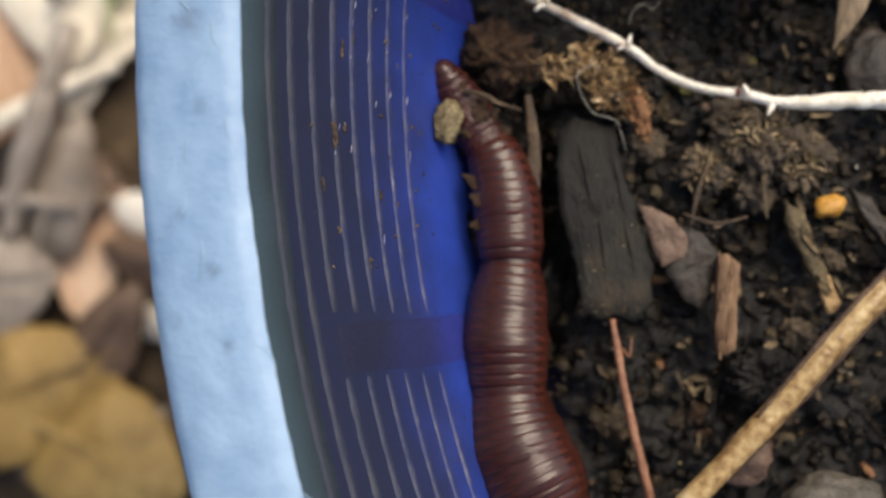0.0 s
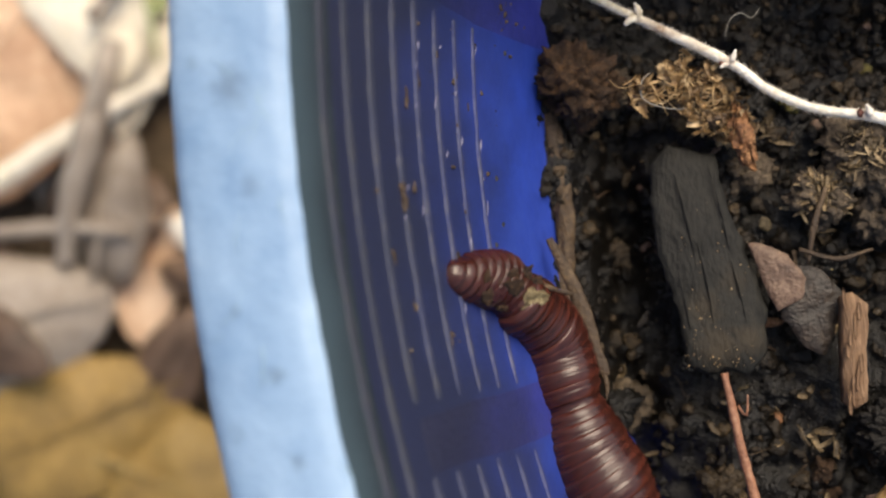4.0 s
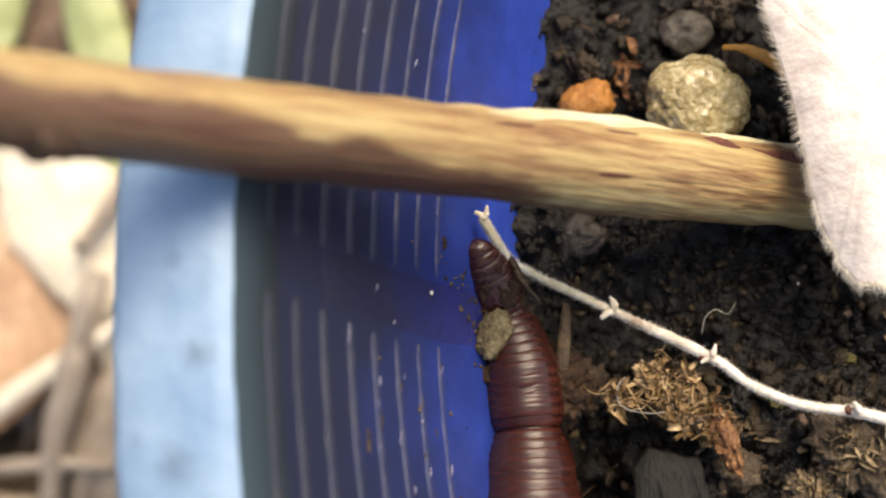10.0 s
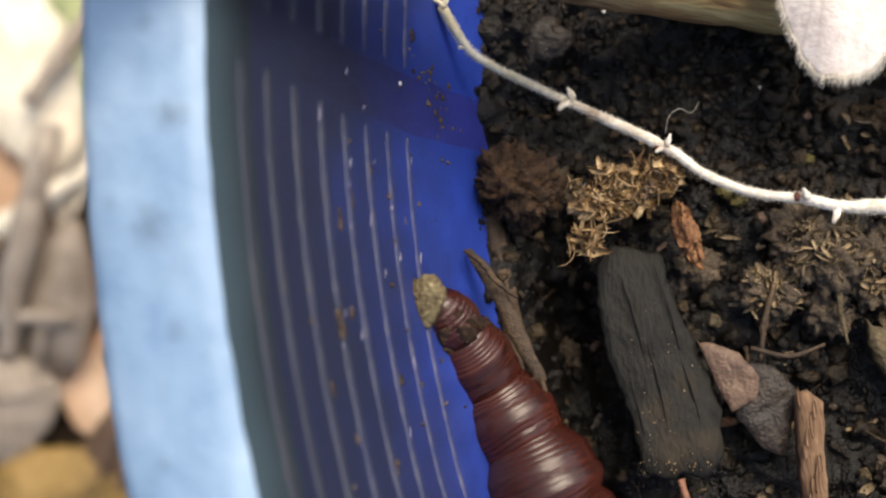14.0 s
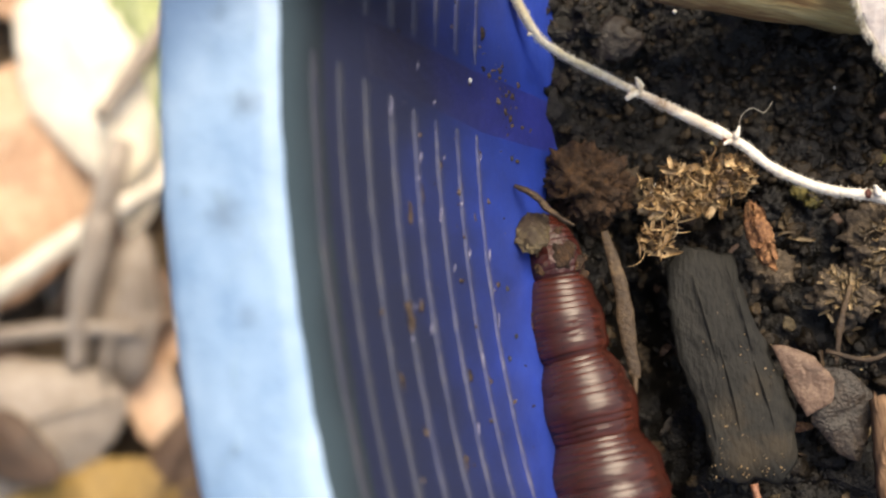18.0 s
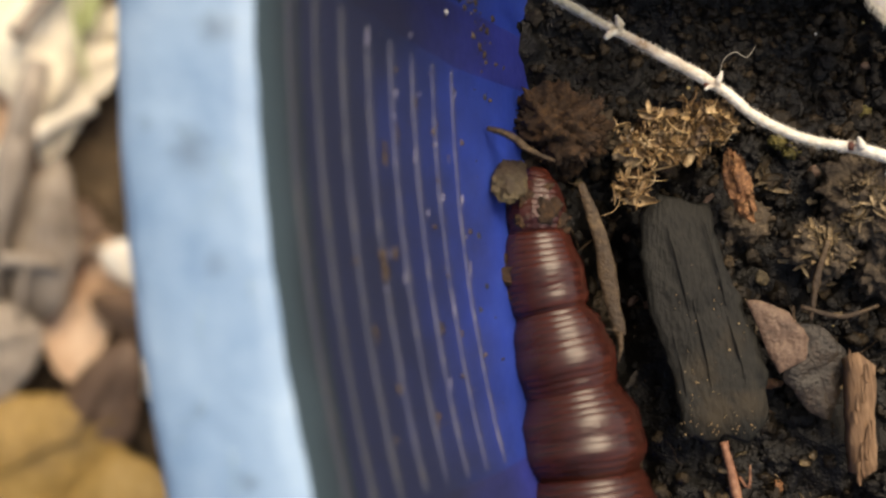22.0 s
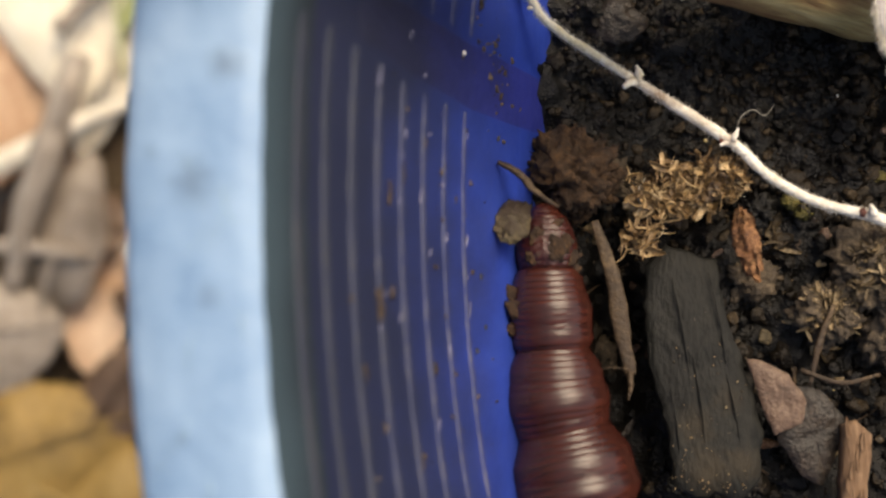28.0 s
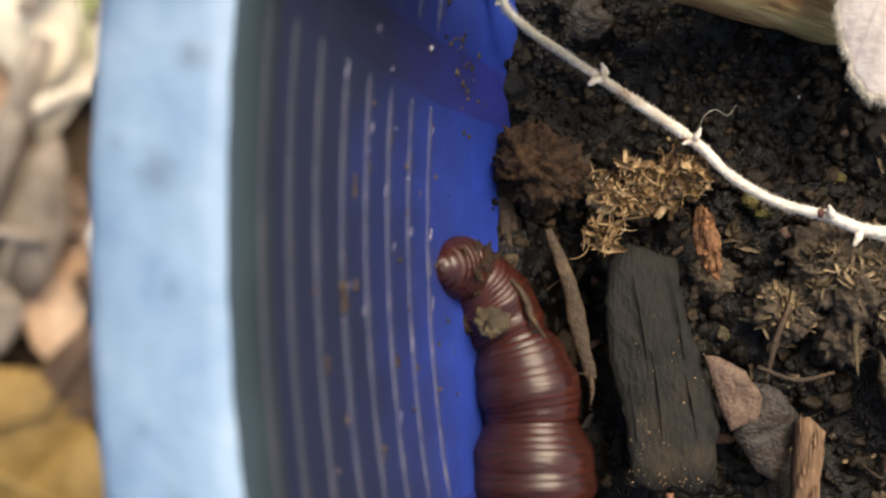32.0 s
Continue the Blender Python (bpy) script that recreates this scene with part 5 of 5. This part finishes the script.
def annulus(k):
    """One ring of the worm, lying along local y, head to +y, in millimetres."""
    r0, r1, r2 = girth(k - 0.5), girth(k), girth(k + 0.7)
    d = rnd.uniform(0.994, 1.006)
    prof = [(0.62, 0.972 * r0), (0.50, 0.99 * r0), (0.30, 0.995 * r1 * d), (0.05, r1 * d), (-0.2, r1 * d), (-0.42, 0.996 * r2), (-0.7, 0.983 * r2)]
    if k == 0:
        prof = [(0.98, 0.18), (0.90, 0.50), (0.70, 0.84), (0.40, 1.08), (0.05, 1.22), (-0.25, 1.3), (-0.6, 1.34)]
    n, verts, faces = 28, [], []
    for y, r in prof:
        for j in range(n):
            a = 2 * math.pi * j / n
            w = 1 + 0.014 * nz(math.cos(a) * 2, math.sin(a) * 2, y * 2 + k * 3, 1.0, k)
            verts.append((r * w * math.cos(a), y + 0.06 * nz(a * 1.6, k, 0, 1.0), 0.9 * r * w * math.sin(a)))
    for i in range(len(prof) - 1):
        for j in range(n):
            q = (j + 1) % n
            faces.append((i * n + j, i * n + q, (i + 1) * n + q, (i + 1) * n + j))
    faces.append(tuple(range(n))[::-1])
    faces.append(tuple((len(prof) - 1) * n + j for j in range(n)))
    return verts, faces


worm = thing("earthworm", (0, 0, 0), "moist red brown earthworm with fine rings, crawling along the tub wall", "earthworm")
RINGS = [part("head" if k == 0 else "ring", annulus(k), M_MUDDY if 2 <= k <= 9 else M_WORM, worm) for k in range(SEGMENTS)]
for k, a, y, s0, s1, mat in ((2, 70, 0, 0.5, 0.35, M_BALL), (4, 110, 0.1, 0.8, 0.45, M_BALL), (5, 55, 0, 0.6, 0.5, M_BALL), (6, 75, 0.1, 0.9, 0.6, M_BALL), (7, 120, 0, 0.5, 0.4, M_BALL), (7, 40, 0, 0.45, 0.7, M_BALL), (9, 30, 0, 0.5, 0.6, M_BALL), (13, 150, 0, 0.5, 1.2, M_BALL), (15, 140, 0, 0.7, 1.0, M_BALL), (17, 152, 0, 0.5, 0.9, M_BALL), (22, 60, 0, 0.3, 0.3, M_GRIT), (26, 120, 0, 0.35, 0.3, M_GRIT)):
    r = girth(k)
    r *= 0.92 if k > 10 else 1.0
    p = (r * math.cos(radians(a)), y, 0.9 * r * math.sin(radians(a)))
    part("soil_fleck", pebble(p, (s0, s1, 0.13), k, 0.45, 3, 0.3 * k), mat, RINGS[k], "fleck of soil stuck to the skin")

# ---- grains and straws that the worm carries or pushes ----
grit = solo("grit_grain", pebble((0, 0, 0), (1.25, 1.95, 0.68), 40, 0.16, 4, 0.0, 0, 0.12), M_GRIT, (0, 0, 0), "olive grey grit grain stuck to the worm", "grit grain")
rootlet = solo("rootlet", tube([(0, 0, 0), (1.6, 0.25, 0.15), (3.4, -0.05, 0.1), (5.3, 0.15, -0.5)], [0.16, 0.26, 0.22, 0.12], 8, 24, 0.25, 0.6, 9), M_STRAW, (0, 0, 0), "short brown rootlet carried on the worm's head", "rootlet")
straw = solo("straw", joined([tube([(0, 0, 0), (3.5, 0.2, 0.3), (8.0, -0.1, 0.25), (11.4, -0.3, 0.2)], [0.28, 0.55, 0.66, 0.40], 12, 50, 0.16, 1.4, 10, 0.35), tube([(11.2, -0.35, 0.3), (12.2, -0.55, 0.5), (13.1, -1.0, 0.6)], [0.26, 0.2, 0.06], 6, 8), tube([(11.0, -0.4, 0.4), (10.6, -1.4, 0.8), (10.5, -2.5, 0.9)], [0.05, 0.05, 0.02], 5, 8)]), M_STRAW, (0, 0, 0), "flat dry straw blade lying along the worm", "straw")
CRAWL = []


def crawl(t, stretch, *points):
    """The worm's midline at a time, from the head, and how far it is drawn out."""
    CRAWL.append((t, stretch, points))


def ring_poses(stretch, points):
    p = [Vector(q) for q in points]
    back = (p[-1] - p[-2]).normalized()
    for k in range(1, 9):
        p.append(p[-1] + Vector((back.x * 5, back.y * 5, -0.25 * k)))
    fine = spline(p, 320)
    run = [0.0]
    for a, b in zip(fine, fine[1:]):
        run.append(run[-1] + (b - a).length)
    out = []
    for k in range(SEGMENTS):
        s = 0.35 + 0.9 * stretch * k
        j = min(int(np.searchsorted(run, s)), len(fine) - 2)
        j = max(j, 1)
        u = (s - run[j - 1]) / max(run[j] - run[j - 1], 1e-6)
        q = fine[j - 1].lerp(fine[j], max(0.0, min(1.0, u)))
        t = (fine[max(j - 3, 0)] - fine[min(j + 3, len(fine) - 1)]).normalized()
        side = t.cross(Vector((0, 0, 1))).normalized()
        up = side.cross(t)
        q = q + Vector((0, 0, 0.55 * (girth(k) - 2.0)))
        m = Matrix((side, t, up)).transposed().to_4x4()
        m.translation = q * U
        out.append(m)
    return out


def motions():
    crawl(0, 1.0, (3.4, 25.6, 4.1), (5.9, 21.5, 1.5), (8.6, 16.5, 1.5), (9.4, 9.0, 1.5), (8.9, 1.5, 1.5), (9.5, -6.0, 1.5), (12.2, -12.5, 1.5))
    crawl(0.5, 1.1, (3.9, 28.0, 3.3), (5.6, 24.4, 1.5), (7.6, 19.4, 1.5), (10.2, 12.5, 1.5), (9.5, 4.6, 1.5), (9.4, -5.1, 1.5))
    crawl(1, 1.1, (6.6, 29.0, 1.5), (7.1, 24.6, 1.5), (8.4, 19.6, 1.5), (9.8, 14.1, 1.5), (9.9, 8.2, 1.5), (9.2, 2.4, 1.5), (9.7, -5.4, 1.5))
    crawl(1.5, .9, (5.7, 26.1, 1.5), (6.3, 22.4, 1.5), (7.1, 18.3, 1.5), (8.3, 11.7, 1.5), (8.5, 6.8, 1.5), (9.4, -0.4, 1.5))
    crawl(2, .62, (6.0, 10.7, 1.5), (6.0, 7.5, 1.5), (6.6, 4.1, 1.5), (8.3, -0.8, 1.5), (10.0, -6.3, 1.5))
    crawl(2.5, .4, (0.9, 0.4, 12.1), (4.9, -3.6, 5.7), (11.2, -9.1, 1.5), (15.9, -14.1, 1.5))
    crawl(4.5, 1.15, (-1.6, 17.0, 13.8), (0.5, 15.3, 9.9), (3.0, 12.4, 5.0), (5.3, 8.4, 1.5), (6.3, 4.0, 1.5), (7.3, -0.3, 1.5), (8.8, -4.2, 1.5))
    crawl(5, 1.0, (5.5, 21.8, 1.5), (4.6, 20.1, 1.5), (4.3, 16.5, 1.7), (3.8, 12.6, 3.0), (4.4, 8.2, 2.2), (6.0, 4.0, 1.5), (7.5, -0.3, 1.5), (8.2, -3.6, 1.5))
    crawl(5.5, 1.0, (1.2, 25.1, 8.5), (3.0, 20.8, 4.5), (4.3, 15.7, 2.1), (5.3, 10.5, 1.5), (5.5, 5.3, 1.5), (6.0, 0.0, 2.1))
    crawl(6, .92, (2.2, 23.6, 6.6), (3.6, 21.4, 3.5), (5.1, 18.2, 1.5), (6.1, 13.4, 1.5), (6.5, 8.6, 1.5), (6.7, 3.5, 1.5))
    crawl(6.5, .9, (2.6, 23.5, 5.6), (4.0, 19.5, 2.5), (5.2, 15.7, 1.5), (6.1, 11.5, 1.5), (6.8, 5.9, 1.5))
    crawl(7, .95, (2.4, 30.2, 6.7), (3.4, 27.2, 4.2), (4.2, 23.2, 2.2), (4.9, 18.1, 1.5), (5.7, 13.6, 1.5), (6.3, 9.1, 1.5))
    crawl(7.5, .95, (3.9, 34.5, 4.8), (4.4, 30.7, 2.8), (4.6, 25.3, 1.6), (4.8, 20.1, 1.5), (5.4, 15.9, 1.5), (5.8, 12.1, 1.5))
    crawl(8, .7, (6.6, 31.2, 1.5), (5.7, 28.4, 1.5), (5.2, 25.0, 1.5), (5.2, 21.1, 1.5), (6.1, 16.9, 1.5), (6.5, 13.6, 1.5))
    crawl(8.5, .65, (5.0, 31.8, 1.8), (5.4, 27.9, 1.5), (5.3, 22.7, 1.5), (5.9, 17.2, 1.5), (6.1, 13.9, 1.5))
    crawl(9, 1.0, (3.9, 39.1, 6.2), (4.9, 35.7, 3.0), (6.1, 30.9, 1.5), (6.3, 26.5, 1.5), (5.7, 21.3, 1.5), (4.8, 17.2, 1.5), (4.9, 13.8, 1.5))
    crawl(9.5, .9, (4.3, 40.0, 5.6), (5.5, 35.3, 1.7), (6.2, 29.3, 1.5), (5.9, 23.5, 1.5), (5.4, 18.7, 1.5))
    crawl(10, .8, (3.9, 37.8, 5.7), (5.1, 33.9, 2.1), (6.1, 28.9, 1.5), (6.2, 23.6, 1.5), (6.0, 19.3, 1.5))
    crawl(10.5, .82, (2.1, 41.3, 9.5), (3.1, 38.0, 6.4), (4.3, 33.6, 2.7), (5.5, 28.2, 1.5), (5.5, 23.8, 1.5), (5.3, 19.4, 1.5))
    crawl(11, .82, (3.7, 41.4, 6.5), (4.4, 36.8, 3.3), (5.4, 31.5, 1.5), (5.8, 26.0, 1.5), (5.6, 21.2, 1.5))
    crawl(11.5, .85, (1.3, 36.2, 10.5), (3.8, 35.9, 5.3), (5.9, 33.1, 1.5), (6.5, 27.5, 1.5), (6.6, 23.1, 1.5), (6.6, 19.6, 1.5))
    crawl(12, .6, (3.5, 33.5, 5.3), (4.9, 30.1, 1.6), (6.1, 26.0, 1.5), (6.6, 21.3, 1.5), (6.7, 19.0, 1.5))
    crawl(12.5, .4, (6.3, 24.0, 1.5), (6.7, 19.7, 1.5), (7.1, 14.6, 1.5))
    crawl(13, .4, (3.1, 20.1, 3.2), (4.1, 17.8, 1.5), (5.2, 14.0, 1.5), (6.4, 9.2, 1.5))
    crawl(13.5, .44, (1.4, 18.9, 7.0), (3.3, 15.3, 3.3), (5.2, 11.3, 1.5), (6.9, 7.3, 1.5), (8.2, 3.4, 1.5))
    crawl(14, .47, (1.5, 18.4, 7.7), (3.4, 14.6, 3.4), (5.1, 10.9, 1.5), (6.8, 7.3, 1.5), (8.0, 4.0, 1.5))
    crawl(14.5, .5, (3.0, 22.4, 4.7), (4.1, 17.8, 2.3), (5.5, 12.5, 1.5), (7.1, 6.3, 1.5))
    crawl(16.5, .55, (4.2, 25.1, 2.3), (5.2, 19.6, 1.5), (6.0, 14.4, 1.5), (6.9, 6.9, 1.5))
    crawl(18, .55, (4.8, 24.6, 1.5), (5.3, 21.0, 1.5), (5.7, 15.7, 1.5), (6.6, 10.5, 1.5), (7.5, 4.1, 1.5))
    crawl(19, .52, (6.5, 24.5, 1.5), (6.3, 22.2, 1.5), (5.9, 19.2, 1.5), (6.3, 15.6, 1.5), (7.2, 11.2, 1.5), (7.8, 6.9, 1.5), (8.0, 2.7, 1.5))
    crawl(21, .52, (6.4, 23.8, 1.5), (6.0, 21.6, 1.5), (5.9, 18.6, 1.5), (6.4, 14.4, 1.5), (7.2, 9.8, 1.5), (7.8, 5.2, 1.5), (8.0, 0.8, 1.5))
    crawl(23, .52, (6.3, 23.9, 1.5), (6.2, 21.2, 1.5), (6.1, 18.7, 1.5), (6.4, 15.4, 1.5), (7.0, 11.2, 1.5), (7.7, 6.8, 1.5), (8.1, 2.4, 1.5))
    crawl(25, .52, (6.5, 23.8, 1.5), (6.4, 21.1, 1.5), (6.5, 18.2, 1.5), (7.0, 14.9, 1.5), (7.6, 10.9, 1.5), (8.3, 6.9, 1.5), (8.7, 3.7, 1.5))
    crawl(27.5, .52, (6.3, 24.3, 1.5), (6.4, 21.8, 1.5), (6.5, 18.6, 1.5), (6.8, 14.5, 1.5), (7.1, 10.5, 1.5), (7.8, 7.3, 1.5), (8.4, 4.1, 1.5))
    crawl(29, .52, (6.1, 24.4, 1.5), (6.3, 21.7, 1.5), (6.3, 18.8, 1.5), (6.7, 14.9, 1.5), (7.0, 10.9, 1.5), (7.7, 7.3, 1.5), (8.4, 4.3, 1.5))
    crawl(29.5, .52, (3.1, 22.6, 4.6), (3.9, 21.3, 2.8), (5.1, 18.5, 1.5), (6.1, 15.0, 1.5), (6.7, 11.4, 1.5), (7.5, 7.4, 1.5), (7.9, 5.0, 1.5))
    crawl(30, .52, (3.3, 21.6, 4.0), (5.1, 20.3, 1.5), (6.7, 17.0, 1.5), (7.5, 13.5, 1.5), (7.8, 10.0, 1.5), (8.2, 5.2, 1.5))
    crawl(30.5, .55, (1.3, 20.0, 8.1), (3.1, 19.7, 4.3), (5.5, 17.4, 1.5), (6.8, 14.5, 1.5), (7.6, 10.9, 1.5), (8.3, 6.9, 1.5), (8.7, 3.8, 1.5))
    crawl(31, .55, (1.4, 20.0, 7.9), (3.3, 19.7, 4.0), (5.4, 17.5, 1.5), (6.9, 14.6, 1.5), (7.9, 11.3, 1.5), (8.5, 7.3, 1.5), (9.0, 3.7, 1.5))
    crawl(32, .55, (1.5, 19.2, 7.6), (3.4, 19.2, 3.7), (5.5, 16.6, 1.5), (7.0, 13.5, 1.5), (8.0, 10.0, 1.5), (8.2, 4.8, 1.5))
    rows = [(t, ring_poses(s, p)) for t, s, p in CRAWL]
    for k, ob in enumerate(RINGS):
        walk(ob, [(t, poses[k]) for t, poses in rows])
    roll = lambda t: (float(np.interp(t, (12, 14, 14.5, 16.5), (0, 20, 70, 145))), float(np.interp(t, (2.5, 4.5, 9, 10), (0, 62, 62, 0))), float(np.interp(t, (2.5, 4.5, 8.5, 10, 13, 14.5), (-12, -80, -95, -30, -30, -14))))
    walk(grit, [(t, pose(x * U, y * U, (z + 0.9) * U, *roll(t))) for t, x, y, z in (
        (0, 4.1, 20.5, 3.5), (1, 4.9, 26.1, 3.5), (1.5, 5.8, 22.1, 3.5), (2, 6.8, 8.8, 3.5), (2.5, 1.9, 0.2, 9.8), (4.5, 3.4, 11.2, 7.0), (4.8, 3.2, 10.7, 6.0),
        (5, 2.9, 17.8, 4.4), (5.5, 1.7, 20.2, 6.7), (6, 2.1, 20.1, 5.9), (6.5, 2.6, 20.8, 5.0), (7, 2.7, 24.7, 5.0), (7.5, 3.7, 29.0, 3.5),
        (8, 4.0, 31.0, 3.5), (8.5, 4.6, 30.8, 3.5), (9, 3.7, 31.2, 3.8), (9.5, 2.9, 31.8, 5.7), (10, 4.5, 31.2, 3.5), (10.5, 4.7, 32.4, 3.5),
        (11, 4.5, 33.7, 3.5), (11.5, 5.4, 32.3, 3.5), (12, 6.1, 28.5, 3.5), (12.5, 6.3, 23.2, 3.5), (13, 3.1, 20.1, 3.9), (13.5, 2.2, 18.8, 5.7),
        (14, 1.0, 18.2, 8.2), (14.5, 2.5, 22.8, 5.1), (16.5, 3.9, 24.2, 3.5), (19, 4.1, 22.9, 3.5), (23, 4.3, 23.1, 3.5), (28, 4.0, 23.2, 3.5),
        (29, 4.0, 23.2, 3.5), (30, 4.8, 20.4, 3.5), (30.5, 4.2, 18.5, 3.5), (31, 4.5, 18.4, 3.5), (32, 5.3, 16.3, 3.5),
    )])
    walk(rootlet, [(t, pose(x * U, y * U, (z + 0.8) * U, 0, 0, a)) for t, x, y, z, a in (
        (0, 5.4, 23.2, 3.5, -19), (1, 7.4, 27.5, 3.5, -43), (2.5, 1.8, 6.4, 7.9, -40), (4.5, 2.2, 15.8, 5.5, -21), (5, 6.6, 19.7, 3.5, -86), (6, 3.6, 24.1, 3.5, -33),
        (8, 7.0, 30.8, 3.5, -53), (9, 5.9, 34.6, 3.5, -62), (10.5, 5.0, 38.5, 3.5, -55), (11.5, 3.5, 36.5, 5.2, -36), (13, 4.2, 20.5, 3.5, -51), (14.5, 3.6, 23.5, 3.5, -48),
        (16.5, 3.1, 26.8, 3.9, -47), (19, 2.9, 26.9, 4.3, -36), (23, 2.9, 26.7, 4.4, -31), (28, 2.9, 27.3, 4.3, -38), (29, 2.9, 27.4, 4.4, -39), (30, 5.8, 22.8, 3.5, -56),
        (32, 6.3, 18.8, 3.5, -59),
    )])
    walk(straw, [(t, pose(x * U, y * U, z * U, 0, tip, a)) for t, x, y, z, a, tip in (
        (0, 11.1, 23.6, 1.5, -87, 0), (1, 11.6, 26.0, 1.5, -89, 0), (1.5, 11.3, 20.0, 1.5, -90, 0), (2, 10.1, 13.1, 2.0, -80, 0), (2.5, 2.6, 6.0, 5.5, -44, 0), (4.5, 6.3, 19.5, 1.8, -79, 0), (5, 7.0, 23.5, 1.8, -84, 0),
        (6, 10.6, 25.6, 1.5, -97, 0), (9, 9.8, 27.0, 1.5, -106, 0), (10.5, 10.4, 35.6, 1.5, -96, 0), (11.5, 7.1, 33.5, 3.6, -40, 40), (12, 6.6, 31.3, 3.4, -24, 55), (12.5, 6.4, 24.4, 2.5, -50, 25), (13, 5.3, 19.8, 2.5, -62, 0), (14, 4.1, 22.3, 3.0, -65, 0), (14.5, 5.6, 23.3, 2.6, -70, 0), (17, 9.4, 23.4, 1.8, -83, 0),
        (19, 9.2, 23.3, 1.5, -82, 0), (23, 9.6, 22.9, 1.5, -78, 0), (28, 9.9, 23.6, 1.5, -76, 0), (30, 9.2, 22.9, 1.5, -72, 0), (32, 9.2, 22.7, 1.5, -72, 0),
    )])
    walk(twig, [(t, pose(x * U, y * U, 2.0 * U, 0, 0, a)) for t, x, y, a in (
        (0, 12.93, 31.47, 5.9), (2.5, 12.93, 31.47, 5.9), (4.5, 13.66, 31.72, 3.3), (8, 13.66, 31.72, 3.3), (9, 13.86, 32.27, 2.6), (10, 13.86, 32.27, 2.6), (10.5, 13.29, 32.91, 2.4), (14.5, 13.29, 32.91, 2.4), (16.5, 13.18, 33.65, 0.7), (32, 13.18, 33.65, 0.7))])
    walk(thread, [(t, pose(x * U, y * U, z * U, 0, 0, a)) for t, x, y, z, a in ((0, 17.2, 22.2, 0.6, 6), (0.5, 17.1, 21.6, 0.6, 3), (1, 17, 21, 0.6, 0), (1.6, 17, 21.6, 0.6, 0), (2.3, 16.9, 24.0, 0.0, 40), (4.5, 16.6, 25.0, 0.6, 60), (12, 16.6, 25.0, 0.6, 60), (13, 16.6, 25.0, -0.6, 70), (32, 16.6, 25.0, -0.6, 70))])
    walk(clump, [(t, pose(x * U, y * U, z * U, rx, ry, a)) for t, x, y, z, rx, ry, a in (
        (0, 16.9, 24.2, 0.6, -10, 8, -58), (10, 16.9, 24.3, 0.6, -10, 8, -57), (12, 16.9, 24.4, 0.6, -10, 8, -52), (12.5, 16.7, 24.5, 0.8, -5, 4, -20),
        (13, 16.5, 24.5, 0.6, 0, 0, 0), (32, 16.5, 24.5, 0.6, 0, 0, 0))])


motions()
